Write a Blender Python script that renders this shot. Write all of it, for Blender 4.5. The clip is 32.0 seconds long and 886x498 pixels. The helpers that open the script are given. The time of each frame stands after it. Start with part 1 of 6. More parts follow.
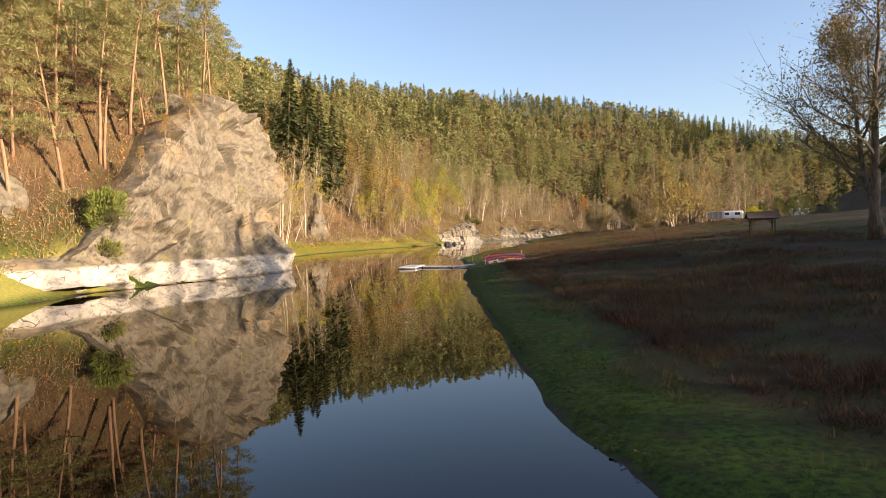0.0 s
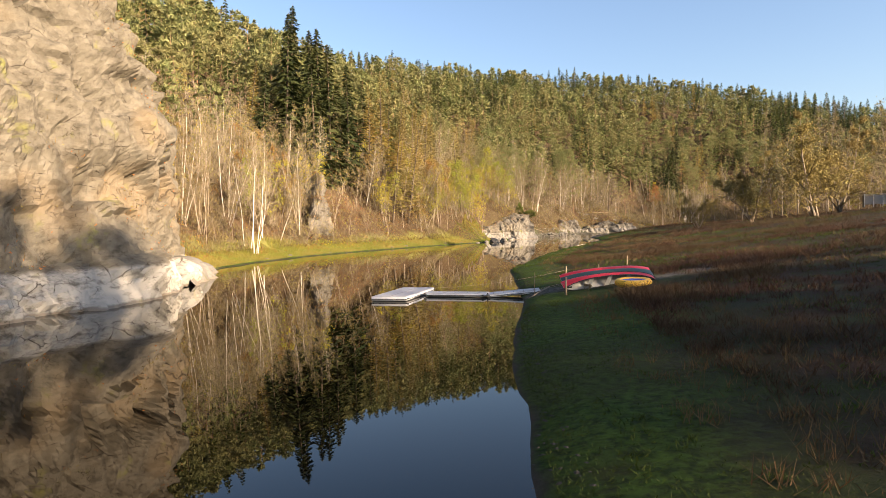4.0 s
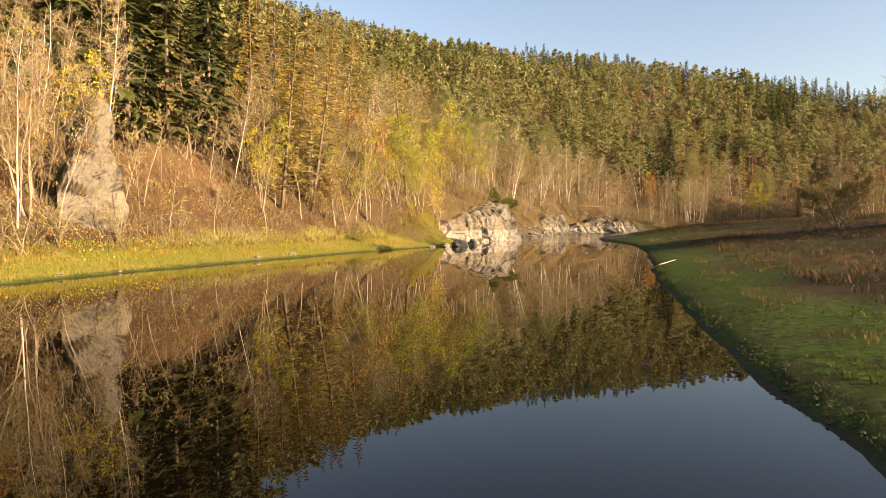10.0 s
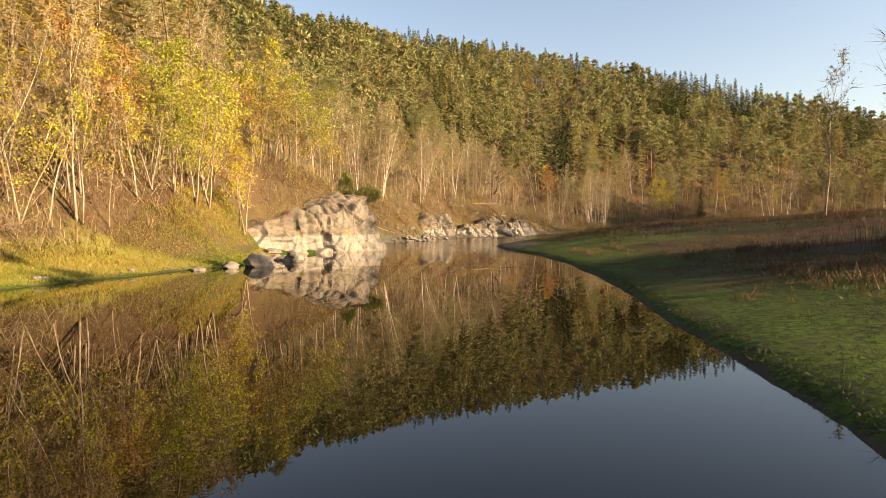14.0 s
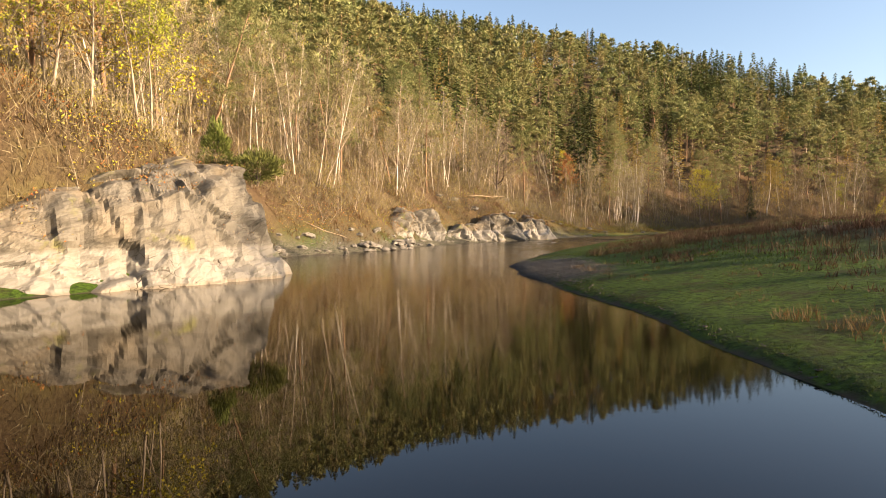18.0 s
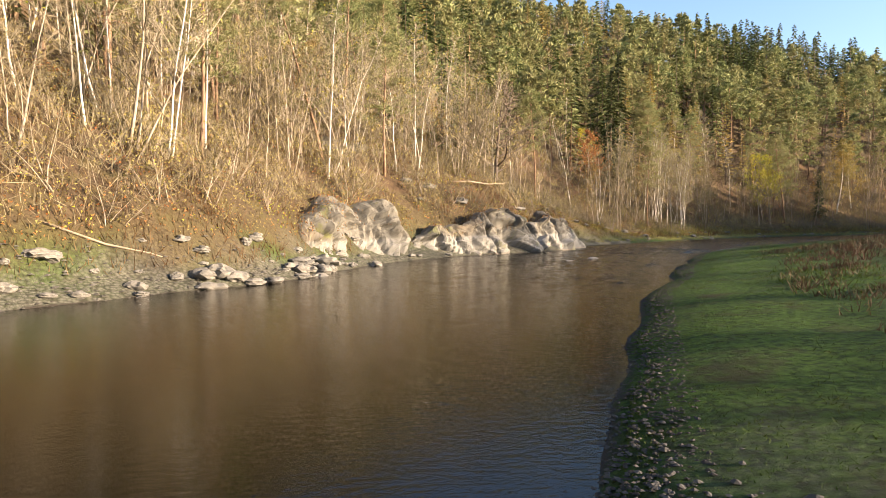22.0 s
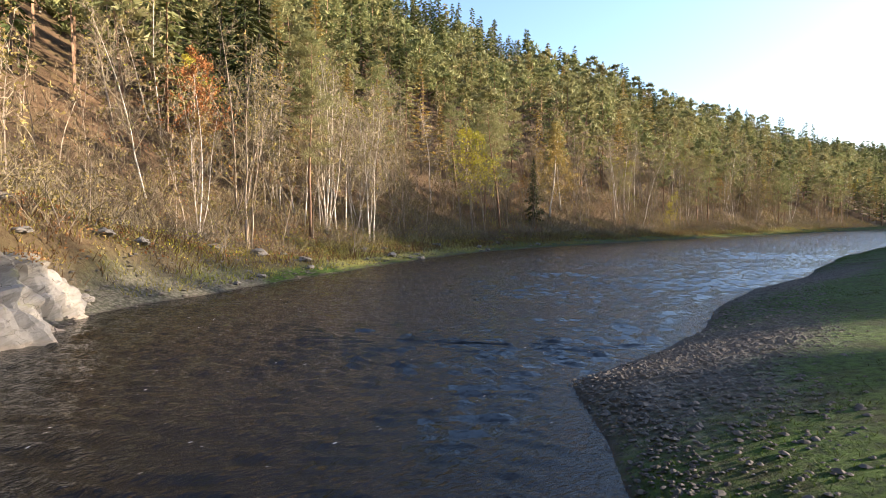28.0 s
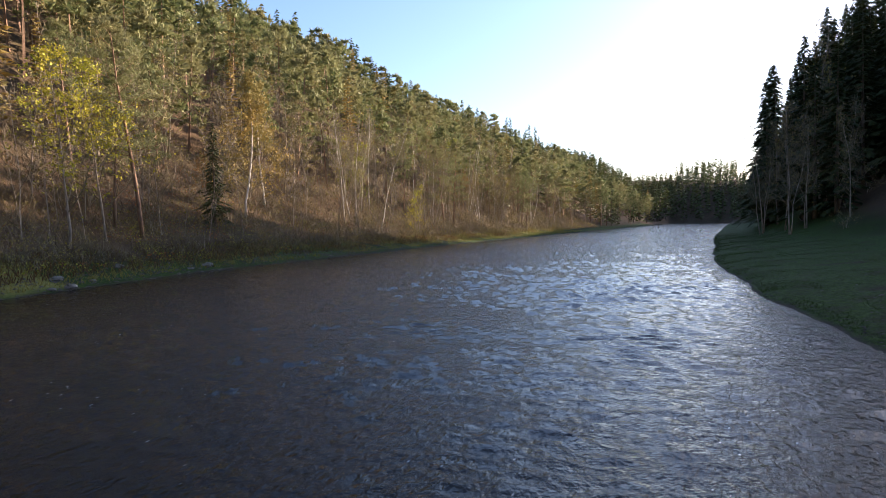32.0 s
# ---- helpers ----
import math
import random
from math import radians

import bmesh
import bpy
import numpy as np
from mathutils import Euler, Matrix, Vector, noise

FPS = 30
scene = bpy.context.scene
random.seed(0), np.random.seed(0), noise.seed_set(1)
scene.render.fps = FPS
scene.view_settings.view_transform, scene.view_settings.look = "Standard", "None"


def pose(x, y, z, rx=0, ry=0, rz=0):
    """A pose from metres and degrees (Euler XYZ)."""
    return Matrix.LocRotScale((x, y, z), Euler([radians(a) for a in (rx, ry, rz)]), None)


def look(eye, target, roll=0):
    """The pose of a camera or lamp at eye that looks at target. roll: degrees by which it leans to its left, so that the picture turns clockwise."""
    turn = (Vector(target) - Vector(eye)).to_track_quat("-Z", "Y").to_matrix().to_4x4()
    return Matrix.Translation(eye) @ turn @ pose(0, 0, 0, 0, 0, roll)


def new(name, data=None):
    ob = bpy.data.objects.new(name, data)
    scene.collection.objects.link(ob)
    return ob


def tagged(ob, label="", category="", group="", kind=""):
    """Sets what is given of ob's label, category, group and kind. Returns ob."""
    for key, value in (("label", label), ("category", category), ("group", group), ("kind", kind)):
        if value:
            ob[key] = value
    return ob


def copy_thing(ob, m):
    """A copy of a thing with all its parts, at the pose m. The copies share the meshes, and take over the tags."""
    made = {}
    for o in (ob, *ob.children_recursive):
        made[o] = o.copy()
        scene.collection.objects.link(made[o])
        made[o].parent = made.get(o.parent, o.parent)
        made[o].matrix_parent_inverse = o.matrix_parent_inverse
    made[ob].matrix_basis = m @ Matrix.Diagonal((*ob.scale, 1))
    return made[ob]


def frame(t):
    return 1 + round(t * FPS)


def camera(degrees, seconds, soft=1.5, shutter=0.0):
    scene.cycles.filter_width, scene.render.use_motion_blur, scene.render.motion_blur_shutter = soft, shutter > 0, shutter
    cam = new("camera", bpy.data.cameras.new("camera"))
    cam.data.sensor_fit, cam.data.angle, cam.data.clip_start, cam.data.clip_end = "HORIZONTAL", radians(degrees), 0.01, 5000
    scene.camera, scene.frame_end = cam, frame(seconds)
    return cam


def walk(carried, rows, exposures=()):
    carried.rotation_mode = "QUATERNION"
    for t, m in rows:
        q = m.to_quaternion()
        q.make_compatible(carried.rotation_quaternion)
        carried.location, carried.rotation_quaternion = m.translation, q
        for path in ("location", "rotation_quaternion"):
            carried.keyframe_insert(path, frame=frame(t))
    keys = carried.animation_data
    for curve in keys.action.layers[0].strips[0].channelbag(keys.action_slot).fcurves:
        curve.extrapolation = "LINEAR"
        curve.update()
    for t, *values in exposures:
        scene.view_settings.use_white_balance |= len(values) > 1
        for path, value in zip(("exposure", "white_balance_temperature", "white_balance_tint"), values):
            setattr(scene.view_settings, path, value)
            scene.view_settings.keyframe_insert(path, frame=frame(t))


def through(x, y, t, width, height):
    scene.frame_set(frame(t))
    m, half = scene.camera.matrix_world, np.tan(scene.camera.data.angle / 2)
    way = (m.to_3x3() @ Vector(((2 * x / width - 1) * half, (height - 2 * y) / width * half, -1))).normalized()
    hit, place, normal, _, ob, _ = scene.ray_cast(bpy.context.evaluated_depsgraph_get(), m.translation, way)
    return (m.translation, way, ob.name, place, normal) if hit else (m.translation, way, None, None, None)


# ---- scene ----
cam = camera(69.3, 32.0, 0.85)
PATH = [
    (0, (0.45, 0.515, 4.091), (0.44, 2.514, 4.033), -1.2),
    (0.5, (0.689, 5.24, 4.017), (0.677, 7.239, 3.956), -1.3),
    (1, (0.965, 10.019, 3.906), (0.951, 12.018, 3.844), -1.4),
    (1.5, (1.191, 14.851, 3.76), (1.176, 16.85, 3.696), -1.5),
    (2, (1.344, 19.636, 3.644), (1.328, 21.634, 3.578), -1.6),
    (2.5, (1.494, 24.387, 3.589), (1.477, 26.386, 3.522), -1.6),
    (3, (1.593, 29.115, 3.549), (1.551, 31.114, 3.483), -1.6),
    (3.5, (1.572, 33.832, 3.527), (1.452, 35.827, 3.461), -1.8),
    (5.5, (1.022, 52.776, 3.588), (0.798, 54.762, 3.516), -0.8),
    (6, (0.725, 57.429, 3.422), (0.488, 59.414, 3.349), -0.8),
    (6.5, (0.373, 61.959, 3.233), (0.133, 63.944, 3.159), -0.7),
    (7, (0.087, 66.326, 3.15), (-0.155, 68.31, 3.075), -0.7),
    (7.5, (-0.056, 70.687, 3.153), (-0.299, 72.67, 3.076), -0.5),
    (8, (-0.196, 75.153, 3.175), (-0.441, 77.137, 3.097), -0.3),
    (8.5, (-0.392, 79.865, 3.183), (-0.641, 81.847, 3.103), -0.3),
    (9, (-0.557, 84.801, 3.145), (-0.734, 86.791, 3.065), -0.3),
    (9.5, (-0.537, 89.778, 3.091), (-0.634, 91.774, 3.012), -0.4),
    (10, (-0.256, 94.649, 3.026), (-0.279, 96.647, 2.946), -0.5),
    (10.5, (0.251, 99.402, 2.997), (0.34, 101.398, 2.919), -0.7),
    (11, (0.961, 104.016, 2.989), (1.14, 106.007, 2.911), -0.9),
    (11.5, (1.765, 108.539, 2.979), (2.019, 110.521, 2.901), -0.7),
    (12, (2.692, 112.919, 2.964), (3.007, 114.892, 2.885), -0.8),
    (12.5, (3.686, 117.261, 2.948), (4.008, 119.234, 2.869), -0.8),
    (13, (4.68, 121.666, 2.924), (5.0, 123.639, 2.845), -0.8),
    (13.5, (5.707, 126.172, 2.9), (6.025, 128.145, 2.823), -0.7),
    (14, (6.734, 130.739, 2.897), (7.052, 132.712, 2.819), -0.7),
    (14.5, (7.78, 135.337, 2.889), (8.098, 137.31, 2.812), -0.6),
    (16.5, (12.088, 153.739, 2.788), (12.4, 155.713, 2.713), -0.7),
    (17, (13.162, 158.408, 2.816), (13.472, 160.382, 2.741), -0.7),
    (17.5, (14.19, 163.138, 2.863), (14.5, 165.112, 2.786), -0.6),
    (18, (15.199, 167.877, 2.923), (15.511, 169.851, 2.843), -0.5),
    (18.5, (16.25, 172.546, 2.953), (16.562, 174.52, 2.872), -0.4),
    (19, (17.23, 177.052, 2.96), (17.541, 179.026, 2.878), -0.4),
    (19.5, (18.332, 181.603, 2.955), (18.643, 183.577, 2.873), -0.4),
    (20, (19.421, 186.143, 2.943), (19.731, 188.117, 2.864), -0.6),
    (20.5, (20.623, 190.669, 2.959), (20.929, 192.644, 2.879), -0.4),
    (21, (21.832, 195.213, 2.987), (22.134, 197.189, 2.907), -0.4),
    (21.5, (22.987, 199.777, 3.025), (23.286, 201.752, 2.944), -0.4),
    (22, (24.159, 204.377, 3.087), (24.474, 206.35, 3.004), -0.4),
    (22.5, (25.405, 208.976, 3.158), (25.761, 210.943, 3.075), -0.5),
    (23, (26.784, 213.503, 3.232), (27.24, 215.449, 3.147), -0.4),
    (23.5, (28.37, 217.96, 3.293), (28.922, 219.881, 3.207), -0.3),
    (24, (30.102, 222.321, 3.321), (30.731, 224.217, 3.234), -0.3),
    (24.5, (31.974, 226.622, 3.352), (32.677, 228.493, 3.267), -0.2),
    (25, (34.039, 230.851, 3.396), (34.822, 232.689, 3.308), -0.2),
    (25.5, (36.322, 234.874, 3.412), (37.181, 236.678, 3.324), -0.1),
    (27.5, (46.885, 249.631, 3.446), (48.03, 251.269, 3.364), -0.5),
    (28, (49.847, 253.012, 3.451), (51.06, 254.6, 3.369), -0.5),
    (28.5, (52.967, 256.246, 3.441), (54.246, 257.782, 3.36), -0.5),
    (29, (56.239, 259.357, 3.423), (57.581, 260.837, 3.342), -0.6),
    (29.5, (59.708, 262.316, 3.424), (61.123, 263.727, 3.342), -0.5),
    (30, (63.375, 265.082, 3.436), (64.878, 266.4, 3.354), -0.6),
    (30.5, (67.244, 267.64, 3.457), (68.835, 268.849, 3.375), -0.6),
    (31, (71.242, 269.99, 3.472), (72.91, 271.091, 3.388), -0.7),
    (31.5, (75.32, 272.372, 3.485), (77.025, 273.413, 3.4), -0.8),
    (32, (79.495, 274.849, 3.511), (81.236, 275.829, 3.425), -0.8),
]
LIGHT = [(0, 1.92, 7000, 20), (6, 1.9, 6700, 16), (9, 2.0, 8300, 20), (14, 2.02, 8500, 20), (19, 2.05, 7000, 16), (23, 2.32, 6300, 14), (25, 2.4, 6050, 13), (28, 2.34, 6050, 16), (30, 2.16, 6000, 18), (32, 2.0, 5900, 20)]
walk(cam, [(t, look(eye, target, roll)) for t, eye, target, roll in PATH], LIGHT)

# ---- world, sun ----
SUN_AZ, SUN_EL = radians(118.0), radians(15.0)   # azimuth clockwise from +y
world = bpy.data.worlds.new("world")
scene.world = world
world.use_nodes = True
wn = world.node_tree.nodes
sky = wn.new("ShaderNodeTexSky")
sky.sky_type, sky.sun_disc = "NISHITA", False
sky.sun_elevation, sky.sun_rotation = SUN_EL, SUN_AZ
sky.air_density, sky.dust_density, sky.ozone_density = 1.0, 1.5, 2.3
world.node_tree.links.new(sky.outputs[0], wn["Background"].inputs[0])
wn["Background"].inputs[1].default_value = 0.079
sun_data = bpy.data.lights.new("sun", "SUN")
sun_data.energy, sun_data.angle, sun_data.color = 5.0, radians(0.6), (1.0, 0.79, 0.54)
sun = new("sun", sun_data)
to_sun = Vector((math.sin(SUN_AZ) * math.cos(SUN_EL), math.cos(SUN_AZ) * math.cos(SUN_EL), math.sin(SUN_EL)))
sun.matrix_world = look(to_sun * 200, (0, 0, 0))

# ---- plain helpers ----
RNG = np.random.default_rng(7)


def tri_mesh(name, verts, faces, mats, index=None, smooth=False):
    """A mesh of triangles from arrays."""
    me = bpy.data.meshes.new(name)
    v = np.asarray(verts, np.float32)
    f = np.asarray(faces, np.int32)
    me.vertices.add(len(v))
    me.vertices.foreach_set("co", v.ravel())
    me.loops.add(f.size)
    me.loops.foreach_set("vertex_index", f.ravel())
    me.polygons.add(len(f))
    me.polygons.foreach_set("loop_start", np.arange(0, f.size, 3, dtype=np.int32))
    for m in mats:
        me.materials.append(m)
    if index is not None:
        me.polygons.foreach_set("material_index", np.asarray(index, np.int32))
    me.polygons.foreach_set("use_smooth", np.full(len(f), smooth))
    me.update()
    me.validate()
    return me


class Buf:
    """Collects triangles."""

    def __init__(self):
        self.v, self.f, self.n = [], [], 0

    def add(self, v, f):
        v, f = np.asarray(v, float).reshape(-1, 3), np.asarray(f, int).reshape(-1, 3)
        self.v.append(v)
        self.f.append(f + self.n)
        self.n += len(v)
        return self

    def arrays(self):
        if not self.v:
            return np.zeros((0, 3)), np.zeros((0, 3), int)
        return np.concatenate(self.v), np.concatenate(self.f)

    def mesh(self, name, mats, smooth=False):
        return tri_mesh(name, *self.arrays(), mats, smooth=smooth)


def tube(buf, pts, radii, sides=5, cap=True):
    pts, radii = np.asarray(pts, float), np.asarray(radii, float)
    d = np.gradient(pts, axis=0)
    d /= np.linalg.norm(d, axis=1)[:, None] + 1e-9
    ref = np.where(np.abs(d[:, 2:3]) > 0.9, np.array([[1.0, 0, 0]]), np.array([[0, 0, 1.0]]))
    a = np.cross(d, ref)
    a /= np.linalg.norm(a, axis=1)[:, None] + 1e-9
    b = np.cross(d, a)
    ang = np.arange(sides) * 2 * math.pi / sides
    ring = pts[:, None] + radii[:, None, None] * (a[:, None] * np.cos(ang)[None, :, None] + b[:, None] * np.sin(ang)[None, :, None])
    n = len(pts)
    i, j = np.meshgrid(np.arange(n - 1), np.arange(sides), indexing="ij")
    p, q = i * sides + j, i * sides + (j + 1) % sides
    f = np.concatenate([np.stack([p, p + sides, q], -1).reshape(-1, 3), np.stack([q, p + sides, q + sides], -1).reshape(-1, 3)])
    v = ring.reshape(-1, 3)
    if cap:
        k = len(v)
        v = np.concatenate([v, pts[:1], pts[-1:]])
        jj = np.arange(sides)
        f = np.concatenate([f, np.stack([np.full(sides, k), jj, (jj + 1) % sides], -1),
                            np.stack([np.full(sides, k + 1), (n - 1) * sides + (jj + 1) % sides, (n - 1) * sides + jj], -1)])
    return buf.add(v, f)


def leaves(buf, pos, size, rng, slim=0.5, along=None, facing=None):
    """One small triangle a place; along: its long axis, facing: its normal, else any way."""
    pos = np.asarray(pos, float)
    n = len(pos)
    size = np.broadcast_to(np.asarray(size, float), (n,))[:, None]
    slim = np.broadcast_to(np.asarray(slim, float), (n,))[:, None]
    side = rng.normal(size=(n, 3))
    if facing is not None:
        side = np.asarray(facing, float) + side * 0.32
    u = rng.normal(size=(n, 3)) if along is None else np.asarray(along, float) + rng.normal(size=(n, 3)) * 0.22
    u /= np.linalg.norm(u, axis=1)[:, None] + 1e-9
    w = np.cross(u, side)
    w /= np.linalg.norm(w, axis=1)[:, None] + 1e-9
    v = np.stack([pos - w * size * slim * 0.5, pos + w * size * slim * 0.5, pos + u * size], 1)
    return buf.add(v, np.arange(3 * n).reshape(-1, 3))


def clump(buf, centre, rx, rz, n, size, rng, slim=0.4, ragged=0.5):
    """A tuft of needles on a bough: sprays pointing out of a flattened dome."""
    d = rng.normal(size=(n, 3))
    d /= np.linalg.norm(d, axis=1)[:, None]
    d[:, 2] = np.where(d[:, 2] < -0.35, -d[:, 2], d[:, 2])
    axes = np.array([rx, rx, rz])
    pos = np.asarray(centre, float) + d * axes * rng.uniform(1 - ragged, 1.0, (n, 1))
    way = d * np.array([1, 1, 0.7]) + rng.normal(size=(n, 3)) * 0.35 + np.array([0, 0, 0.15])
    return leaves(buf, pos - way * size * 0.3, size * rng.uniform(0.6, 1.3, n), rng, slim, way, d / axes * min(rx, rz) + np.array([0, 0, 0.5]))


def smooth_noise(x, y, scale, seed=0):
    """Value noise for arrays, about -1 to 1."""
    x, y = np.asarray(x, float) / scale + 1000 + seed * 17.3, np.asarray(y, float) / scale + 1000 + seed * 9.1
    xi, yi = np.floor(x).astype(np.int64), np.floor(y).astype(np.int64)
    fx, fy = x - xi, y - yi
    fx, fy = fx * fx * (3 - 2 * fx), fy * fy * (3 - 2 * fy)

    def h(a, b):
        k = (a * 374761393 + b * 668265263 + seed * 144665) & 0x7FFFFFFF
        k = ((k ^ (k >> 13)) * 1274126177) & 0x7FFFFFFF
        return ((k ^ (k >> 16)) & 0xFFFF) / 32767.5 - 1

    return (h(xi, yi) * (1 - fx) + h(xi + 1, yi) * fx) * (1 - fy) + (h(xi, yi + 1) * (1 - fx) + h(xi + 1, yi + 1) * fx) * fy


def fbm(x, y, scale, seed=0, octaves=3):
    return sum(smooth_noise(x, y, scale / 2 ** k, seed + k) / 2 ** k for k in range(octaves))


# ---- the plan: shores of the river ----
RIGHT = np.array([(9, -160), (5, -30), (3.9, 2), (3.7, 10.2), (2.9, 13.4), (2.6, 22), (2.2, 38), (2.1, 46), (2.0, 58), (2.5, 66), (2.8, 72), (2.6, 80),
                  (2.6, 90), (3.4, 93.5), (4.3, 100), (6.2, 110), (10.2, 127), (14.3, 141), (19.2, 158), (22.9, 175), (24.6, 188), (25.1, 201), (26.3, 209.5),
                  (32.9, 222.4), (36.1, 228.4), (40.6, 234.4), (43.4, 239.3), (53.6, 254.6), (57.6, 259.2), (60.4, 262.0), (64.7, 262.7), (69.4, 264.4), (73.8, 266.3), (80.3, 268.3), (88.5, 269.7), (97, 272.2), (110, 276.2), (134, 281), (205, 289), (429, 308), (800, 330)], float)
LEFT = np.array([(-36, -160), (-30, -20), (-26.5, 38.8), (-25.9, 43.4), (-23.3, 51), (-19.8, 60), (-17.7, 73), (-18.6, 80), (-22, 86), (-26, 100), (-26.2, 110), (-24.6, 125),
                 (-21.5, 136), (-16.6, 148), (-10, 163), (-3.5, 175), (0, 181), (1.5, 196), (6.4, 199.5), (11.6, 204.2), (10.5, 211), (8.7, 221.5), (12, 229.5),
                 (21, 239), (24.5, 247), (28, 254), (34, 261), (47, 269), (54, 281), (65.4, 289.5), (81, 300), (95.5, 308.6), (112, 314), (172, 322.5), (208, 325), (430, 345), (800, 380)], float)


def signed(poly, far, x, y):
    """Distance to a shore, positive on the land side; far closes the land's outline."""
    best = np.full(x.shape, 1e9)
    for (ax, ay), (bx, by) in zip(poly[:-1], poly[1:]):
        dx, dy = bx - ax, by - ay
        s = np.clip(((x - ax) * dx + (y - ay) * dy) / (dx * dx + dy * dy), 0, 1)
        best = np.minimum(best, (x - ax - s * dx) ** 2 + (y - ay - s * dy) ** 2)
    ring = np.concatenate([poly, far])
    inside = np.zeros(x.shape, bool)
    for (ax, ay), (bx, by) in zip(ring, np.roll(ring, -1, 0)):
        if ay != by:
            inside ^= ((ay > y) != (by > y)) & (x < (bx - ax) * (y - ay) / (by - ay) + ax)
    return np.where(inside, 1, -1) * np.sqrt(best)


LEFT_FAR = np.array([(9000, 380), (9000, 9000), (-9000, 9000), (-9000, -160)], float)
RIGHT_FAR = np.array([(9000, 330), (9000, -9000), (9, -9000)], float)


def step(a, b, x):
    s = np.clip((x - a) / (b - a), 0, 1)
    return s * s * (3 - 2 * s)


def height(x, y, full=False):
    """The ground's height; the river's bed lies below zero."""
    x, y = np.asarray(x, float), np.asarray(y, float)
    wob = fbm(x, y, 4.0, 3) * 0.2
    dl = signed(LEFT, LEFT_FAR, x, y)
    dr = signed(RIGHT, RIGHT_FAR, x, y)
    dl, dr = dl + wob * step(40, 2, np.abs(dl)), dr + wob * step(40, 2, np.abs(dr))
    # left side, by stretches
    cliff = np.interp(dl, [0, 1, 3, 6, 10, 20, 45, 90, 170], [0, 0.4, 1.8, 5.5, 10.5, 19, 36, 55, 78])
    shelf = np.interp(dl, [0, 0.5, 3, 6, 9, 14, 40, 90, 170], [0, 0.2, 0.55, 1.3, 3.4, 6.8, 25, 55, 92])
    rocky = np.interp(dl, [0, 0.5, 2, 4, 7, 11, 40, 90, 170], [0, 0.25, 0.8, 3.3, 6.0, 8.8, 26, 55, 92])
    low = np.interp(dl, [0, 0.5, 3, 6, 12, 18, 40, 90, 170], [0, 0.15, 0.6, 1.3, 4.0, 8, 23, 55, 92])
    a = step(78, 100, y + 0 * x)
    b = step(176, 186, y + 0.0 * x)
    c = step(282, 300, y + 0.0 * x)
    left = cliff * (1 - a) + a * (shelf * (1 - b) + b * (rocky * (1 - c) + c * low))
    ridge = np.interp(x, [-300, 100, 170, 236, 310, 420, 520, 640, 900], [112, 94, 66, 44, 36, 30, 34, 48, 50])
    left = left + 8.5 * np.exp(-((y - 66) / np.where(y < 66, 9.5, 15)) ** 2) * step(3.5, 8, dl) * step(26, 12, dl) * (x < 0) + 3.0 * np.exp(-((y - 204) / 7) ** 2) * step(2.5, 6, dl) * (x < 30)
    left = np.where(left > 1, (np.maximum(left, 1) ** -8.0 + ridge ** -8.0) ** -0.125, left)
    left = left - np.clip(dl - 168, 0, 200) * 0.35
    left = np.where(dl > 8, left + fbm(x, y, 30, 11) * np.clip((dl - 8) / 30, 0, 1) * 2.2, left)
    left = left - 0.8 * step(44, 47, y) * step(96, 88, y) * step(3.8, 1.2, dl) * (x < 0)
    # right side: meadow, then a wooded hill, mostly out of view, sized for its shade
    right = np.interp(dr, [0, 0.4, 2, 8, 28, 45, 60, 110], [0, 0.22, 0.4, 0.95, 3.1, 4.7, 5.7, 8.2])
    far = np.interp(dr, [0, 0.4, 2, 8, 20, 60], [0, 0.2, 0.5, 1.2, 2.6, 4.5])
    k = step(185, 215, y + 0.35 * x)
    right = right * (1 - k) + far * k + fbm(x, y, 9, 5) * 0.16 * step(1, 6, dr) + fbm(x, y, 2.2, 8) * 0.05 * step(0.3, 3, dr)
    hill = step(85, 200, x) * step(190, 120, y) * 15
    hill2 = (0.5 - 0.1 * step(225, 240, y) + 0.2 * step(258, 268, y)) * np.clip(x - 122 - 26 * step(235, 262, y), 0, 62) * step(4, 41, dr) * step(140, 185, y)
    # never in view: added to keep the sun off the near meadow
    hill3 = 25 * step(60, 125, x + 0.3 * (y - 20)) * step(30, -10, y)
    right = right + np.maximum(np.maximum(hill, hill2), hill3)
    end = step(470, 640, x) * 22
    left, right = np.maximum(left, end * (dl > 0)), np.maximum(right, end)
    bed = -0.12 - np.clip(np.minimum(-dl, -dr), 0, 6) * 0.22
    h = np.where(dl > 0, left, np.where(dr > 0, right, bed + 0.12 * step(0.5, 0, np.minimum(-dl, -dr)) + step(520, 640, x) * 34))
    return (h, dl, dr) if full else h


def at_ground(x, y):
    return float(height(np.array([x]), np.array([y]))[0])


# ---- materials ----
def material(name):
    m = bpy.data.materials.new(name)
    m.use_nodes = True
    t = m.node_tree
    return m, t.nodes, t.links, t.nodes["Principled BSDF"]


def mix_colour(n, l, fac, a, b):
    x = n.new("ShaderNodeMix")
    x.data_type = "RGBA"
    for sock, val in ((x.inputs[0], fac), (x.inputs[6], a), (x.inputs[7], b)):
        if hasattr(val, "is_linked"):
            l.new(val, sock)
        elif isinstance(val, (tuple, list)):
            sock.default_value = (*val, 1)
        else:
            sock.default_value = val
    return x.outputs[2]


